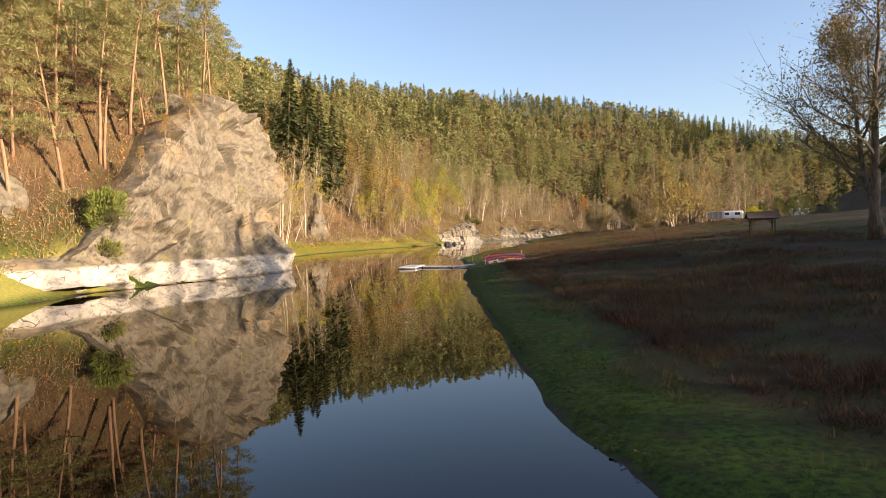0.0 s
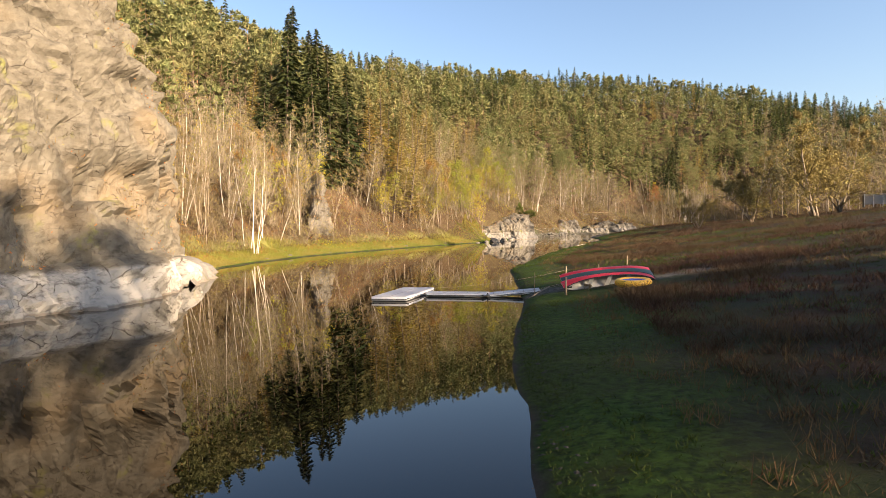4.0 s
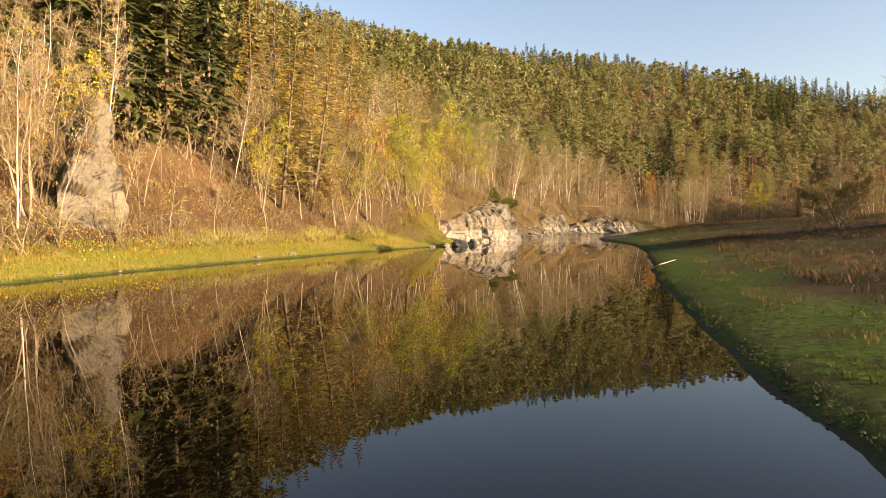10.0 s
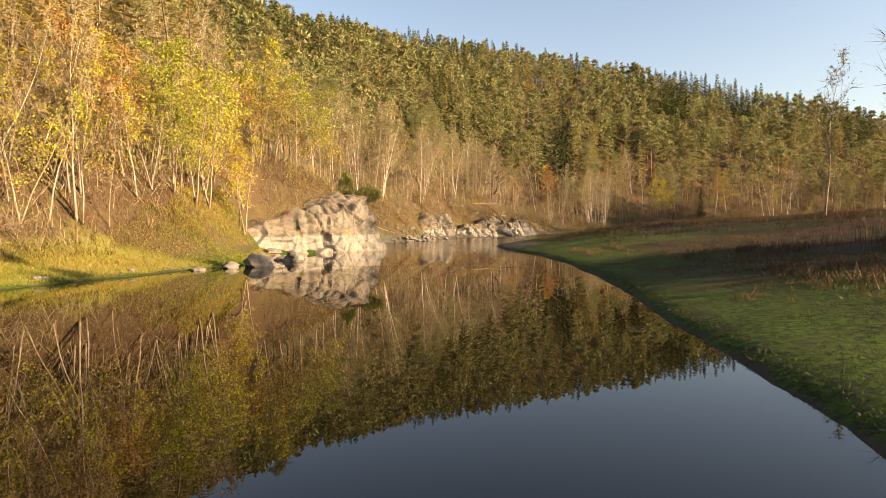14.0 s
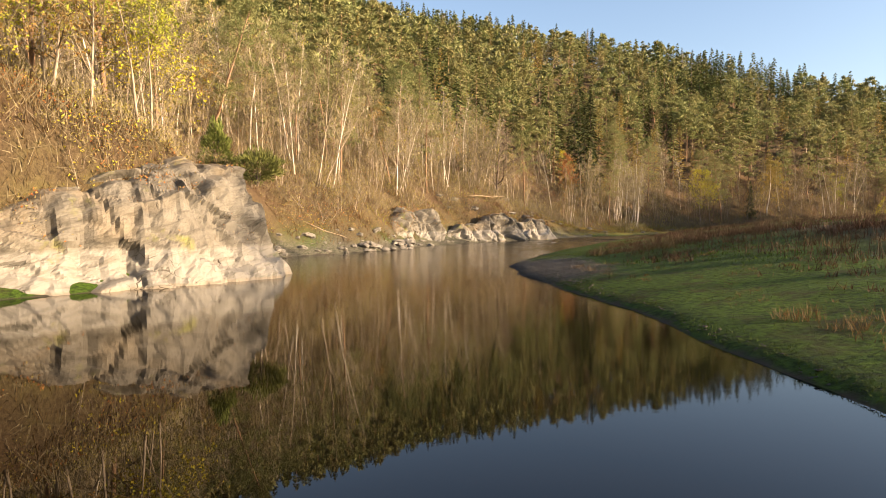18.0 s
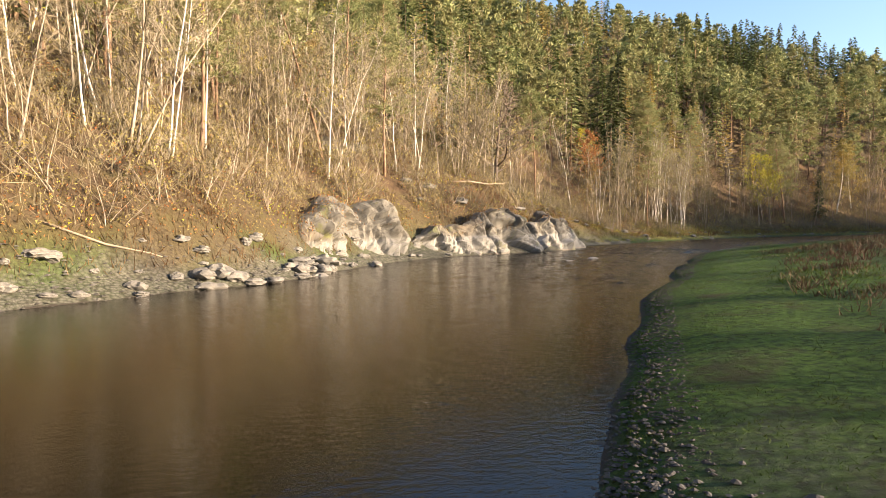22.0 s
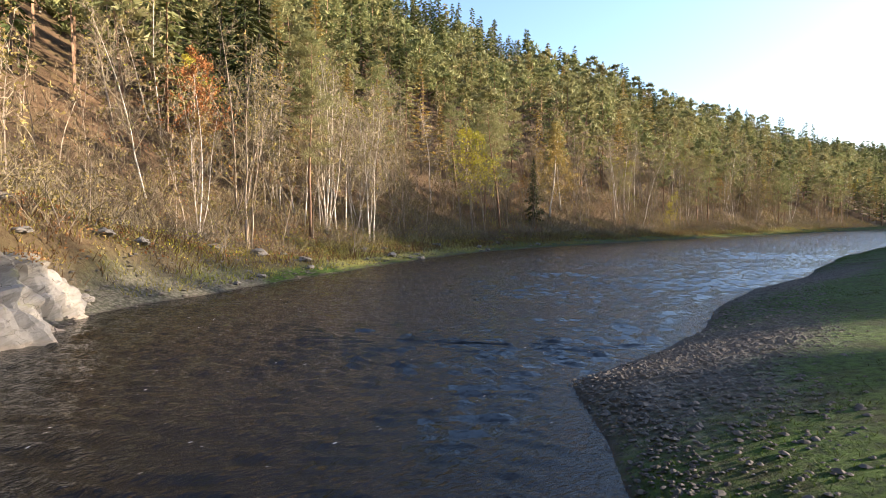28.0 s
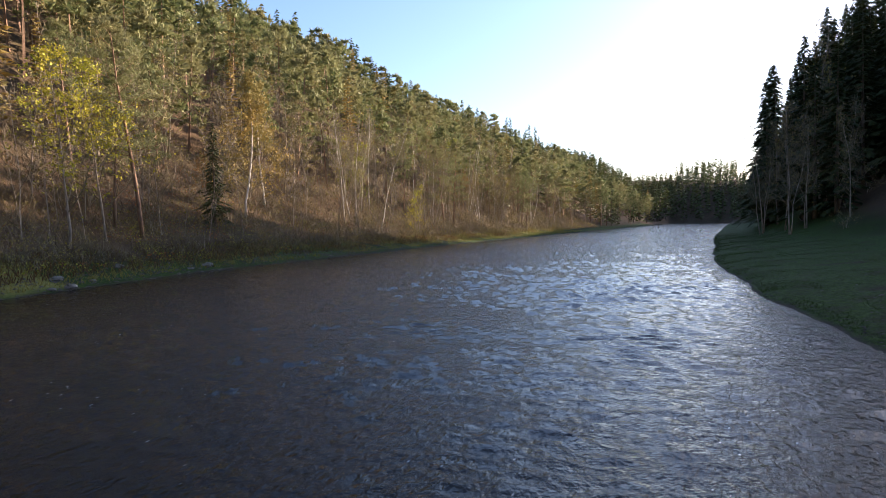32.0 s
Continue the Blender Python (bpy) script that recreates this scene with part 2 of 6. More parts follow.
def noise_node(n, l, scale, detail=4, rough=0.55, coord=None, stretch=None, kind="ShaderNodeTexNoise"):
    t = n.new(kind)
    t.inputs["Scale"].default_value = scale
    if kind == "ShaderNodeTexNoise":
        t.inputs["Detail"].default_value, t.inputs["Roughness"].default_value = detail, rough
    src = coord
    if src is None:
        g = n.new("ShaderNodeNewGeometry")
        src = g.outputs["Position"]
    if stretch:
        mp = n.new("ShaderNodeMapping")
        mp.inputs["Scale"].default_value = stretch
        l.new(src, mp.inputs[0])
        src = mp.outputs[0]
    l.new(src, t.inputs["Vector"])
    return t.outputs[0]


def ramp(n, l, src, a, b):
    r = n.new("ShaderNodeMapRange")
    l.new(src, r.inputs[0])
    r.inputs[1].default_value, r.inputs[2].default_value = a, b
    return r.outputs[0]


def bump(n, l, p, src, strength, distance):
    b = n.new("ShaderNodeBump")
    b.inputs["Strength"].default_value, b.inputs["Distance"].default_value = strength, distance
    l.new(src, b.inputs["Height"])
    l.new(b.outputs[0], p.inputs["Normal"])
    return b


def plain(name, a, b, scale=6.0, rough=0.7, relief=0.3, metal=0.0, spec=0.4, big=0.6, stretch=None):
    """Two tones at two scales with fine relief."""
    m, n, l, p = material(name)
    c = n.new("ShaderNodeTexCoord").outputs["Object"]
    f = noise_node(n, l, scale, 6, 0.6, c, stretch)
    g = noise_node(n, l, scale * 0.13, 3, 0.5, c, stretch)
    mid = mix_colour(n, l, ramp(n, l, f, 0.3, 0.7), a, b)
    dim = tuple(v * big for v in b)
    l.new(mix_colour(n, l, ramp(n, l, g, 0.52, 0.78), mid, dim), p.inputs["Base Color"])
    p.inputs["Roughness"].default_value, p.inputs["Metallic"].default_value = rough, metal
    p.inputs["Specular IOR Level"].default_value = spec
    if relief:
        bump(n, l, p, f, relief, 0.02)
    return m


def foliage(name, tones, rough=0.65, through=0.24):
    """Leaves: a tone for each leaf, drifting from tree to tree."""
    tones = [tuple(0.84 * v for v in c) for c in tones]
    m, n, l, p = material(name)
    g = n.new("ShaderNodeNewGeometry")
    o = n.new("ShaderNodeObjectInfo")
    c1 = mix_colour(n, l, g.outputs["Random Per Island"], tones[0], tones[1])
    v = noise_node(n, l, 0.13, 1, 0.4)
    add = n.new("ShaderNodeMath")
    add.operation = "MULTIPLY_ADD"
    l.new(o.outputs["Random"], add.inputs[0])
    add.inputs[1].default_value = 0.5
    l.new(ramp(n, l, v, 0.38, 0.66), add.inputs[2])
    c2 = mix_colour(n, l, ramp(n, l, add.outputs[0], 0.15, 1.15), c1, tones[2])
    l.new(c2, p.inputs["Base Color"])
    p.inputs["Roughness"].default_value = rough
    p.inputs["Specular IOR Level"].default_value = 0.15
    tr = n.new("ShaderNodeBsdfTranslucent")
    l.new(c2, tr.inputs[0])
    mx = n.new("ShaderNodeMixShader")
    mx.inputs[0].default_value = through
    l.new(p.outputs[0], mx.inputs[1])
    l.new(tr.outputs[0], mx.inputs[2])
    l.new(mx.outputs[0], n["Material Output"].inputs[0])
    return m


def bark(name, a, b, stretch=(3, 3, 0.7), scale=2.5, thr=(0.4, 0.65)):
    m, n, l, p = material(name)
    c = n.new("ShaderNodeTexCoord").outputs["Object"]
    f = noise_node(n, l, scale, 5, 0.65, c, stretch)
    l.new(mix_colour(n, l, ramp(n, l, f, *thr), a, b), p.inputs["Base Color"])
    p.inputs["Roughness"].default_value = 0.85
    p.inputs["Specular IOR Level"].default_value = 0.2
    bump(n, l, p, f, 0.6, 0.03)
    return m


# Pine tones carry extra blue, a little distance haze put into the colour.
PINE_LEAF = foliage("pine_needles", ((0.130, 0.165, 0.062), (0.325, 0.340, 0.145), (0.27, 0.255, 0.115)), through=0.30)
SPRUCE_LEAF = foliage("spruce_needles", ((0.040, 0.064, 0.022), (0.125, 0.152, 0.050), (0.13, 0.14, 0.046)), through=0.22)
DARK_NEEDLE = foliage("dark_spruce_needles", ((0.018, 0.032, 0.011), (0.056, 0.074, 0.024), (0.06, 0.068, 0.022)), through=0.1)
LARCH_LEAF = foliage("larch_needles", ((0.31, 0.215, 0.060), (0.44, 0.32, 0.09), (0.27, 0.225, 0.075)))
YELLOW_LEAF = foliage("yellow_leaves", ((0.42, 0.36, 0.03), (0.58, 0.50, 0.05), (0.28, 0.32, 0.04)))
OAK_LEAF = foliage("oak_leaves", ((0.26, 0.135, 0.042), (0.40, 0.235, 0.07), (0.32, 0.22, 0.075)))
OLIVE_LEAF = foliage("olive_leaves", ((0.22, 0.195, 0.060), (0.34, 0.285, 0.09), (0.27, 0.21, 0.08)))
TWIG = foliage("twigs", ((0.13, 0.107, 0.066), (0.30, 0.255, 0.165), (0.20, 0.162, 0.10)), rough=0.8, through=0.0)
PALE_TWIG = foliage("pale_twigs", ((0.21, 0.178, 0.122), (0.43, 0.375, 0.28), (0.29, 0.24, 0.165)), rough=0.8, through=0.0)
RUSSET_LEAF = foliage("russet_leaves", ((0.33, 0.10, 0.035), (0.45, 0.20, 0.06), (0.30, 0.16, 0.06)))
BIRCH_BARK = bark("birch_bark", (0.60, 0.55, 0.48), (0.12, 0.10, 0.085), (0.6, 0.6, 5), 1.6, (0.60, 0.72))
GREY_BARK = bark("grey_bark", (0.20, 0.16, 0.12), (0.38, 0.32, 0.25))
PINE_BARK = bark("pine_bark", (0.15, 0.098, 0.068), (0.30, 0.185, 0.11))
DARK_BARK = bark("dark_bark", (0.09, 0.07, 0.055), (0.19, 0.15, 0.11))
# Deep tones: part of the right bank's shade is in the colour.
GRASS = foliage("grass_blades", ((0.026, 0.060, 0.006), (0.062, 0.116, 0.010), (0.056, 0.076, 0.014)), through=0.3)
# Brighter copy of the grass for the sunny left bank: sunlight in the tones.
SUN_GRASS = foliage("sunlit_grass", ((0.15, 0.19, 0.030), (0.28, 0.29, 0.052), (0.30, 0.25, 0.065)), through=0.35)
DRY_GRASS = foliage("dry_grass_blades", ((0.095, 0.066, 0.028), (0.19, 0.14, 0.062), (0.125, 0.07, 0.033)), through=0.3)
# Far darker than the dry grass: meadow shade put into the weed tones.
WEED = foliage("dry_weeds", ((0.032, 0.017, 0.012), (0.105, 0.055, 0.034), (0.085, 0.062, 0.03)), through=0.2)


def rock_material(name, a, b, layers=(0.35, 0.35, 3.0), seam_width=0.010, wash=2.4, clean=(0.195, 0.186, 0.165)):
    """Pale gneiss: grain, layers, joints, moss in patches; washed paler below the flood line."""
    m, n, l, p = material(name)
    g = n.new("ShaderNodeNewGeometry")
    pos = g.outputs["Position"]
    f = noise_node(n, l, 1.3, 8, 0.62, pos)
    lay = n.new("ShaderNodeMapping")
    lay.inputs["Rotation"].default_value = (0.30, 0.55, 0.0)
    l.new(pos, lay.inputs[0])
    s = noise_node(n, l, 1.3, 7, 0.68, lay.outputs[0], layers)
    big = noise_node(n, l, 0.22, 3, 0.5, pos)
    c = mix_colour(n, l, ramp(n, l, f, 0.32, 0.68), a, b)
    c = mix_colour(n, l, ramp(n, l, s, 0.50, 0.68), c, tuple(v * 0.62 for v in a))
    c = mix_colour(n, l, ramp(n, l, big, 0.54, 0.78), c, (0.19, 0.145, 0.09))
    sep = n.new("ShaderNodeSeparateXYZ")
    l.new(pos, sep.inputs[0])
    w = n.new("ShaderNodeMath")
    w.operation = "MULTIPLY_ADD"
    l.new(f, w.inputs[0])
    w.inputs[1].default_value = 0.35
    l.new(sep.outputs[2], w.inputs[2])
    c = mix_colour(n, l, ramp(n, l, w.outputs[0], wash + 0.28, wash + 0.08), c, mix_colour(n, l, ramp(n, l, s, 0.5, 0.66), clean, (0.13, 0.12, 0.10)))
    c = mix_colour(n, l, ramp(n, l, w.outputs[0], 0.36, 0.27), c, (0.20, 0.175, 0.14))
    warp = n.new("ShaderNodeVectorMath")
    warp.operation = "MULTIPLY_ADD"
    l.new(noise_node(n, l, 0.8, 3, 0.5, pos), warp.inputs[0])
    warp.inputs[1].default_value = (1.6, 1.6, 1.6)
    l.new(pos, warp.inputs[2])
    tilt = n.new("ShaderNodeMapping")
    tilt.inputs["Rotation"].default_value, tilt.inputs["Scale"].default_value = (0.6, 0.5, 0.3), (0.5, 0.9, 1.5)
    l.new(warp.outputs[0], tilt.inputs[0])
    joint = None
    for scale, wide, lo in ((0.55, seam_width, 0.50), (1.5, seam_width * 1.6, 0.52)):
        vc = n.new("ShaderNodeTexVoronoi")
        vc.feature = "DISTANCE_TO_EDGE"
        vc.inputs["Scale"].default_value = scale
        l.new(tilt.outputs[0], vc.inputs["Vector"])
        both = n.new("ShaderNodeMath")
        both.operation = "MULTIPLY"
        l.new(ramp(n, l, vc.outputs["Distance"], wide, 0.0), both.inputs[0])
        l.new(ramp(n, l, noise_node(n, l, 0.45 * scale / 0.55, 3, 0.6, pos), lo, lo + 0.12), both.inputs[1])
        if joint is not None:
            most = n.new("ShaderNodeMath")
            most.operation = "MAXIMUM"
            l.new(joint, most.inputs[0])
            l.new(both.outputs[0], most.inputs[1])
            both = most
        joint = both.outputs[0]
    c = mix_colour(n, l, joint, c, (0.06, 0.047, 0.033))
    moss = noise_node(n, l, 0.5, 5, 0.65, pos)
    l.new(mix_colour(n, l, ramp(n, l, moss, 0.60, 0.72), c, (0.15, 0.15, 0.05)), p.inputs["Base Color"])
    p.inputs["Roughness"].default_value = 0.85
    p.inputs["Specular IOR Level"].default_value = 0.25
    mixh = n.new("ShaderNodeMath")
    mixh.operation = "MULTIPLY_ADD"
    l.new(s, mixh.inputs[0])
    mixh.inputs[1].default_value = 0.7
    l.new(f, mixh.inputs[2])
    deep = n.new("ShaderNodeMath")
    deep.operation = "MULTIPLY_ADD"
    l.new(joint, deep.inputs[0])
    deep.inputs[1].default_value = -0.35
    l.new(mixh.outputs[0], deep.inputs[2])
    bump(n, l, p, deep.outputs[0], 0.8, 0.16)
    return m


ROCK = rock_material("gneiss", (0.092, 0.082, 0.062), (0.165, 0.150, 0.118), (0.8, 0.8, 1.5), 0.02, wash=1.9, clean=(0.36, 0.345, 0.305))
COBBLE = plain("cobble", (0.11, 0.10, 0.085), (0.19, 0.177, 0.152), 5.0, 0.8, 0.5, big=0.55)
PALE_ROCK = rock_material("pale_gneiss", (0.098, 0.089, 0.072), (0.160, 0.148, 0.124), wash=1.8)


def ground_material():
    """Grass, leaf litter, wet mud and gravel; shares told by the attribute zone (r litter, g green, b gravel)."""
    m, n, l, p = material("ground")
    at = n.new("ShaderNodeAttribute")
    at.attribute_name = "zone"
    sep = n.new("ShaderNodeSeparateColor")
    l.new(at.outputs["Color"], sep.inputs[0])
    g = n.new("ShaderNodeNewGeometry")
    pos = g.outputs["Position"]
    f = noise_node(n, l, 5.0, 8, 0.7, pos)
    mid = noise_node(n, l, 0.6, 5, 0.6, pos)
    big = noise_node(n, l, 0.09, 3, 0.5, pos)
    # Green and meadow soil (dry) darkened: some of the shade is in these colours.
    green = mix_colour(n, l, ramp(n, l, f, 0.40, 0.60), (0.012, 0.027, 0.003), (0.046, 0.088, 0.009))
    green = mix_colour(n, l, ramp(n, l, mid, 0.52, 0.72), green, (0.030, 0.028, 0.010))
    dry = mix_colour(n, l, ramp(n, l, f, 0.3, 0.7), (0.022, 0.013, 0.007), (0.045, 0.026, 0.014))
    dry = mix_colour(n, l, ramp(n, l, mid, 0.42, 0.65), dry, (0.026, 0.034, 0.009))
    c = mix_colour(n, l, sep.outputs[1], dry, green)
    litter = mix_colour(n, l, ramp(n, l, f, 0.32, 0.68), (0.040, 0.026, 0.015), (0.105, 0.072, 0.042))
    litter = mix_colour(n, l, ramp(n, l, mid, 0.5, 0.72), litter, (0.090, 0.072, 0.030))
    litter = mix_colour(n, l, ramp(n, l, big, 0.5, 0.7), litter, (0.105, 0.066, 0.036))
    c = mix_colour(n, l, sep.outputs[0], c, litter)
    # Straw-coloured ground under that grass, brightened likewise for the sun there.
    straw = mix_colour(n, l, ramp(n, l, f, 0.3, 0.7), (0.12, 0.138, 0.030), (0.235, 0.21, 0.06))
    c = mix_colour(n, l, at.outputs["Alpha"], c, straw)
    vor = noise_node(n, l, 5.5, coord=pos, kind="ShaderNodeTexVoronoi")
    stone = mix_colour(n, l, ramp(n, l, vor, 0.1, 0.75), (0.17, 0.155, 0.13), (0.055, 0.048, 0.038))
    c = mix_colour(n, l, sep.outputs[2], c, stone)
    z = n.new("ShaderNodeSeparateXYZ")
    l.new(pos, z.inputs[0])
    wet = n.new("ShaderNodeMath")
    wet.operation = "MULTIPLY_ADD"
    l.new(mid, wet.inputs[0])
    wet.inputs[1].default_value = -0.3
    l.new(z.outputs[2], wet.inputs[2])
    wetness = ramp(n, l, wet.outputs[0], -0.07, -0.15)
    l.new(mix_colour(n, l, wetness, c, (0.045, 0.038, 0.029)), p.inputs["Base Color"])
    p.inputs["Roughness"].default_value = 0.9
    p.inputs["Specular IOR Level"].default_value = 0.15
    bump(n, l, p, f, 0.8, 0.12)
    return m


def water_material():
    """Dark river water: smooth in the pool, rippled in the run further down."""
    m, n, l, p = material("water")
    g = n.new("ShaderNodeNewGeometry")
    pos = g.outputs["Position"]
    sep = n.new("ShaderNodeSeparateXYZ")
    l.new(pos, sep.inputs[0])
    run = n.new("ShaderNodeMath")
    run.operation = "MULTIPLY_ADD"
    l.new(sep.outputs[0], run.inputs[0])
    run.inputs[1].default_value = 0.7
    l.new(sep.outputs[1], run.inputs[2])
    rise = ramp(n, l, run.outputs[0], 180, 322)
    square = n.new("ShaderNodeMath")
    square.operation = "MULTIPLY"
    l.new(rise, square.inputs[0])
    l.new(rise, square.inputs[1])
    flow = square.outputs[0]
    r1 = noise_node(n, l, 4.5, 4, 0.6, pos, (1.0, 1.5, 1.0))
    r2 = noise_node(n, l, 0.5, 2, 0.5, pos)
    hgt = n.new("ShaderNodeMath")
    hgt.operation = "MULTIPLY_ADD"
    l.new(r2, hgt.inputs[0])
    hgt.inputs[1].default_value = 0.8
    l.new(r1, hgt.inputs[2])
    sq = n.new("ShaderNodeMath")
    sq.operation = "MULTIPLY_ADD"
    l.new(flow, sq.inputs[0])
    sq.inputs[1].default_value = 0.85
    sq.inputs[2].default_value = 0.0
    b = bump(n, l, p, hgt.outputs[0], 1.0, 0.09)
    l.new(sq.outputs[0], b.inputs["Strength"])
    fv = n.new("ShaderNodeTexVoronoi")
    fv.inputs["Scale"].default_value = 3.0
    drag = n.new("ShaderNodeMapping")
    drag.inputs["Rotation"].default_value, drag.inputs["Scale"].default_value = (0, 0, -0.95), (0.55, 1.5, 1)
    l.new(pos, drag.inputs[0])
    l.new(drag.outputs[0], fv.inputs["Vector"])
    fleck = ramp(n, l, fv.outputs["Distance"], 0.085, 0.04)
    drift = ramp(n, l, noise_node(n, l, 0.35, 3, 0.6, pos, (1.0, 0.5, 1)), 0.46, 0.56)
    foam = fleck
    for other in (drift, ramp(n, l, run.outputs[0], 225, 262)):
        mul = n.new("ShaderNodeMath")
        mul.operation = "MULTIPLY"
        l.new(foam, mul.inputs[0])
        l.new(other, mul.inputs[1])
        foam = mul.outputs[0]
    l.new(mix_colour(n, l, foam, (0.0026, 0.0019, 0.0012), (0.5, 0.48, 0.44)), p.inputs["Base Color"])
    l.new(ramp(n, l, foam, -0.005, 1.2), p.inputs["Roughness"])
    p.inputs["IOR"].default_value = 1.333
    p.inputs["Specular IOR Level"].default_value = 0.43
    return m


GROUND, WATER = ground_material(), water_material()


# ---- ground and water ----
def axis(fine0, fine1, pitch, lo, hi, far):
    mid = list(np.arange(fine0, fine1, pitch))
    out, s, x = [], pitch, fine0
    while x > lo:
        s *= 1.06 if s < 9 else 1.35
        x -= s
        out.append(x)
    up, s, x = [], pitch, mid[-1]
    while x < hi:
        s = min(s * 1.06, 9) if x < far else s * 1.35
        x += s
        up.append(x)
    return np.array(out[::-1] + mid + up)


gx, gy = axis(-34, 112, 0.95, -4200, 4200, 800), axis(4, 322, 1.15, -4200, 4200, 520)
X, Y = np.meshgrid(gx, gy, indexing="ij")
H, DL, DR = height(X, Y, True)
nx, ny = X.shape
ii, jj = np.meshgrid(np.arange(nx - 1), np.arange(ny - 1), indexing="ij")
q = (ii * ny + jj).ravel()
faces = np.concatenate([np.stack([q, q + ny, q + ny + 1], -1), np.stack([q, q + ny + 1, q + 1], -1)])
me = tri_mesh("ground", np.stack([X, Y, H], -1).reshape(-1, 3), faces, [GROUND], smooth=True)
litter = np.clip(step(4, 9, DL + fbm(X, Y, 4, 21) * 1.6), 0, 1) * (DL > 0)
litter = np.where((DL > 0) & (Y > 215) & (X < 92), np.maximum(litter, step(1.5, 4, DL + fbm(X, Y, 3, 22)) * 0.8), litter)
litter = np.where((DL > 0) & (Y > 178) & (X < 88), np.maximum(litter, step(1.0, 3.2, DL + fbm(X, Y, 3, 22)) * 0.85), litter)
litter = np.where((DR > 0), np.maximum(step(6, 12, H) * 0.8, step(3.0, 4.5, H) * (X > 120)), litter)
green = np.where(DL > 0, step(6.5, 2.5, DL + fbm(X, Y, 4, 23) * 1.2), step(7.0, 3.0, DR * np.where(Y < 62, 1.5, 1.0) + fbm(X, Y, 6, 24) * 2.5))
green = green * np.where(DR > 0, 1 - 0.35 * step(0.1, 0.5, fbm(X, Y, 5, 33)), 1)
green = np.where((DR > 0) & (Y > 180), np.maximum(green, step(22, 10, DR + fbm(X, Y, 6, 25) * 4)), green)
bar = np.exp(-((X - 27.5) / 4.5) ** 2 - ((Y - 203) / 7.5) ** 2) + np.exp(-((X - 64) / 8) ** 2 - ((Y - 261) / 4.5) ** 2) + np.exp(-((X - 80) / 16) ** 2 - ((Y - 268) / 2.6) ** 2)
gravel = np.where(DR > -3, np.clip(bar * 1.8 - 0.5 + fbm(X, Y, 2, 26) * 0.3, 0, 1) * step(4.2, 2.4, DR), 0)
gravel = np.where((DL > -1) & (Y > 205) & (Y < 330) & (X < 64), step(3.4, 1.0, DL + fbm(X, Y, 3, 27)) * 0.8, gravel)
track = np.abs((Y - 70) - 0.25 * (X - 4) - 0.35 * np.maximum(X - 9, 0)) + fbm(X, Y, 2, 28) * 0.5
gravel = np.where((DR > 0) & (X < 15) & (Y < 90) & (Y > 60), step(1.3, 0.7, track), gravel)
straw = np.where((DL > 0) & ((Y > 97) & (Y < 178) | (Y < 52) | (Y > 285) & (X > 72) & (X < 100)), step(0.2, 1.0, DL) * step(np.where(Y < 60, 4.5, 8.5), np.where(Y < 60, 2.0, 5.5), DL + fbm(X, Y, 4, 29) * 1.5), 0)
litter = np.where(X > 430, 1.0, litter)
zone = me.attributes.new("zone", "FLOAT_COLOR", "POINT")
zone.data.foreach_set("color", np.stack([litter, green, gravel, straw], -1).astype(np.float32).ravel())
ground = tagged(new("ground", me), "valley floor and slopes of grass, fallen leaves and gravel", "ground", kind="structure")



def waves(x, y):
    """Ripples of the run: many small crossing wave trains, dying out towards the pool."""
    r = np.random.default_rng(12)
    out = np.zeros_like(x)
    flow = np.clip((x * 0.7 + y - 226) / 80, 0, 1) ** 1.2
    bend = fbm(x, y, 3.5, 71) * 0.9
    for k in range(26):
        ln = 0.36 * 1.024 ** k * r.uniform(0.85, 1.15)
        a = r.normal() * 0.42 + 0.45
        c, s = math.cos(a), math.sin(a)
        out += 0.017 * ln * np.sin((x * c + y * s + bend * 0.5) * 2 * math.pi / ln + r.uniform(0, 6.28)) * (0.6 + 0.6 * smooth_noise(x, y, 2.4 * ln + 1.2, 80 + k))
    return out * flow * (0.55 + 0.55 * np.clip(fbm(x, y, 7, 72) + 0.5, 0, 1.4))


MID = np.array([(8, 176), (14, 188), (17, 199), (19, 212), (26, 226), (33, 240), (43, 254), (57, 272), (74, 283), (95, 291), (125, 297), (170, 304), (240, 310)], float)
along_s = np.r_[0, np.cumsum(np.linalg.norm(np.diff(MID, axis=0), axis=1))]
rows_s = [0.0]
while rows_s[-1] < along_s[-1]:
    rows_s.append(rows_s[-1] + (0.165 if rows_s[-1] < 150 else 0.165 * 1.035 ** ((rows_s[-1] - 150) / 1.5)))
rows_s = np.array(rows_s)
cx, cy = np.interp(rows_s, along_s, MID[:, 0]), np.interp(rows_s, along_s, MID[:, 1])
for _ in range(60):
    cx[1:-1], cy[1:-1] = (cx[:-2] + cx[1:-1] + cx[2:]) / 3, (cy[:-2] + cy[1:-1] + cy[2:]) / 3
tx, ty = np.gradient(cx), np.gradient(cy)
tl = np.hypot(tx, ty)
across = np.linspace(-24, 24, 270)
WXX, WYY = cx[:, None] - ty[:, None] / tl[:, None] * across, cy[:, None] + tx[:, None] / tl[:, None] * across
DLW, DRW = signed(LEFT, LEFT_FAR, WXX, WYY), signed(RIGHT, RIGHT_FAR, WXX, WYY)
WZ = waves(WXX, WYY) * step(0.3, 2.5, np.minimum(-DLW, -DRW) + 1.0)
a, b = WXX.shape
i0, j0 = np.meshgrid(np.arange(a - 1), np.arange(b - 1), indexing="ij")
wet = np.maximum(DLW, DRW)
need = (np.minimum(np.minimum(wet[:-1, :-1], wet[1:, :-1]), np.minimum(wet[:-1, 1:], wet[1:, 1:])) < 1.6).ravel()
q = (i0 * b + j0).ravel()[need]
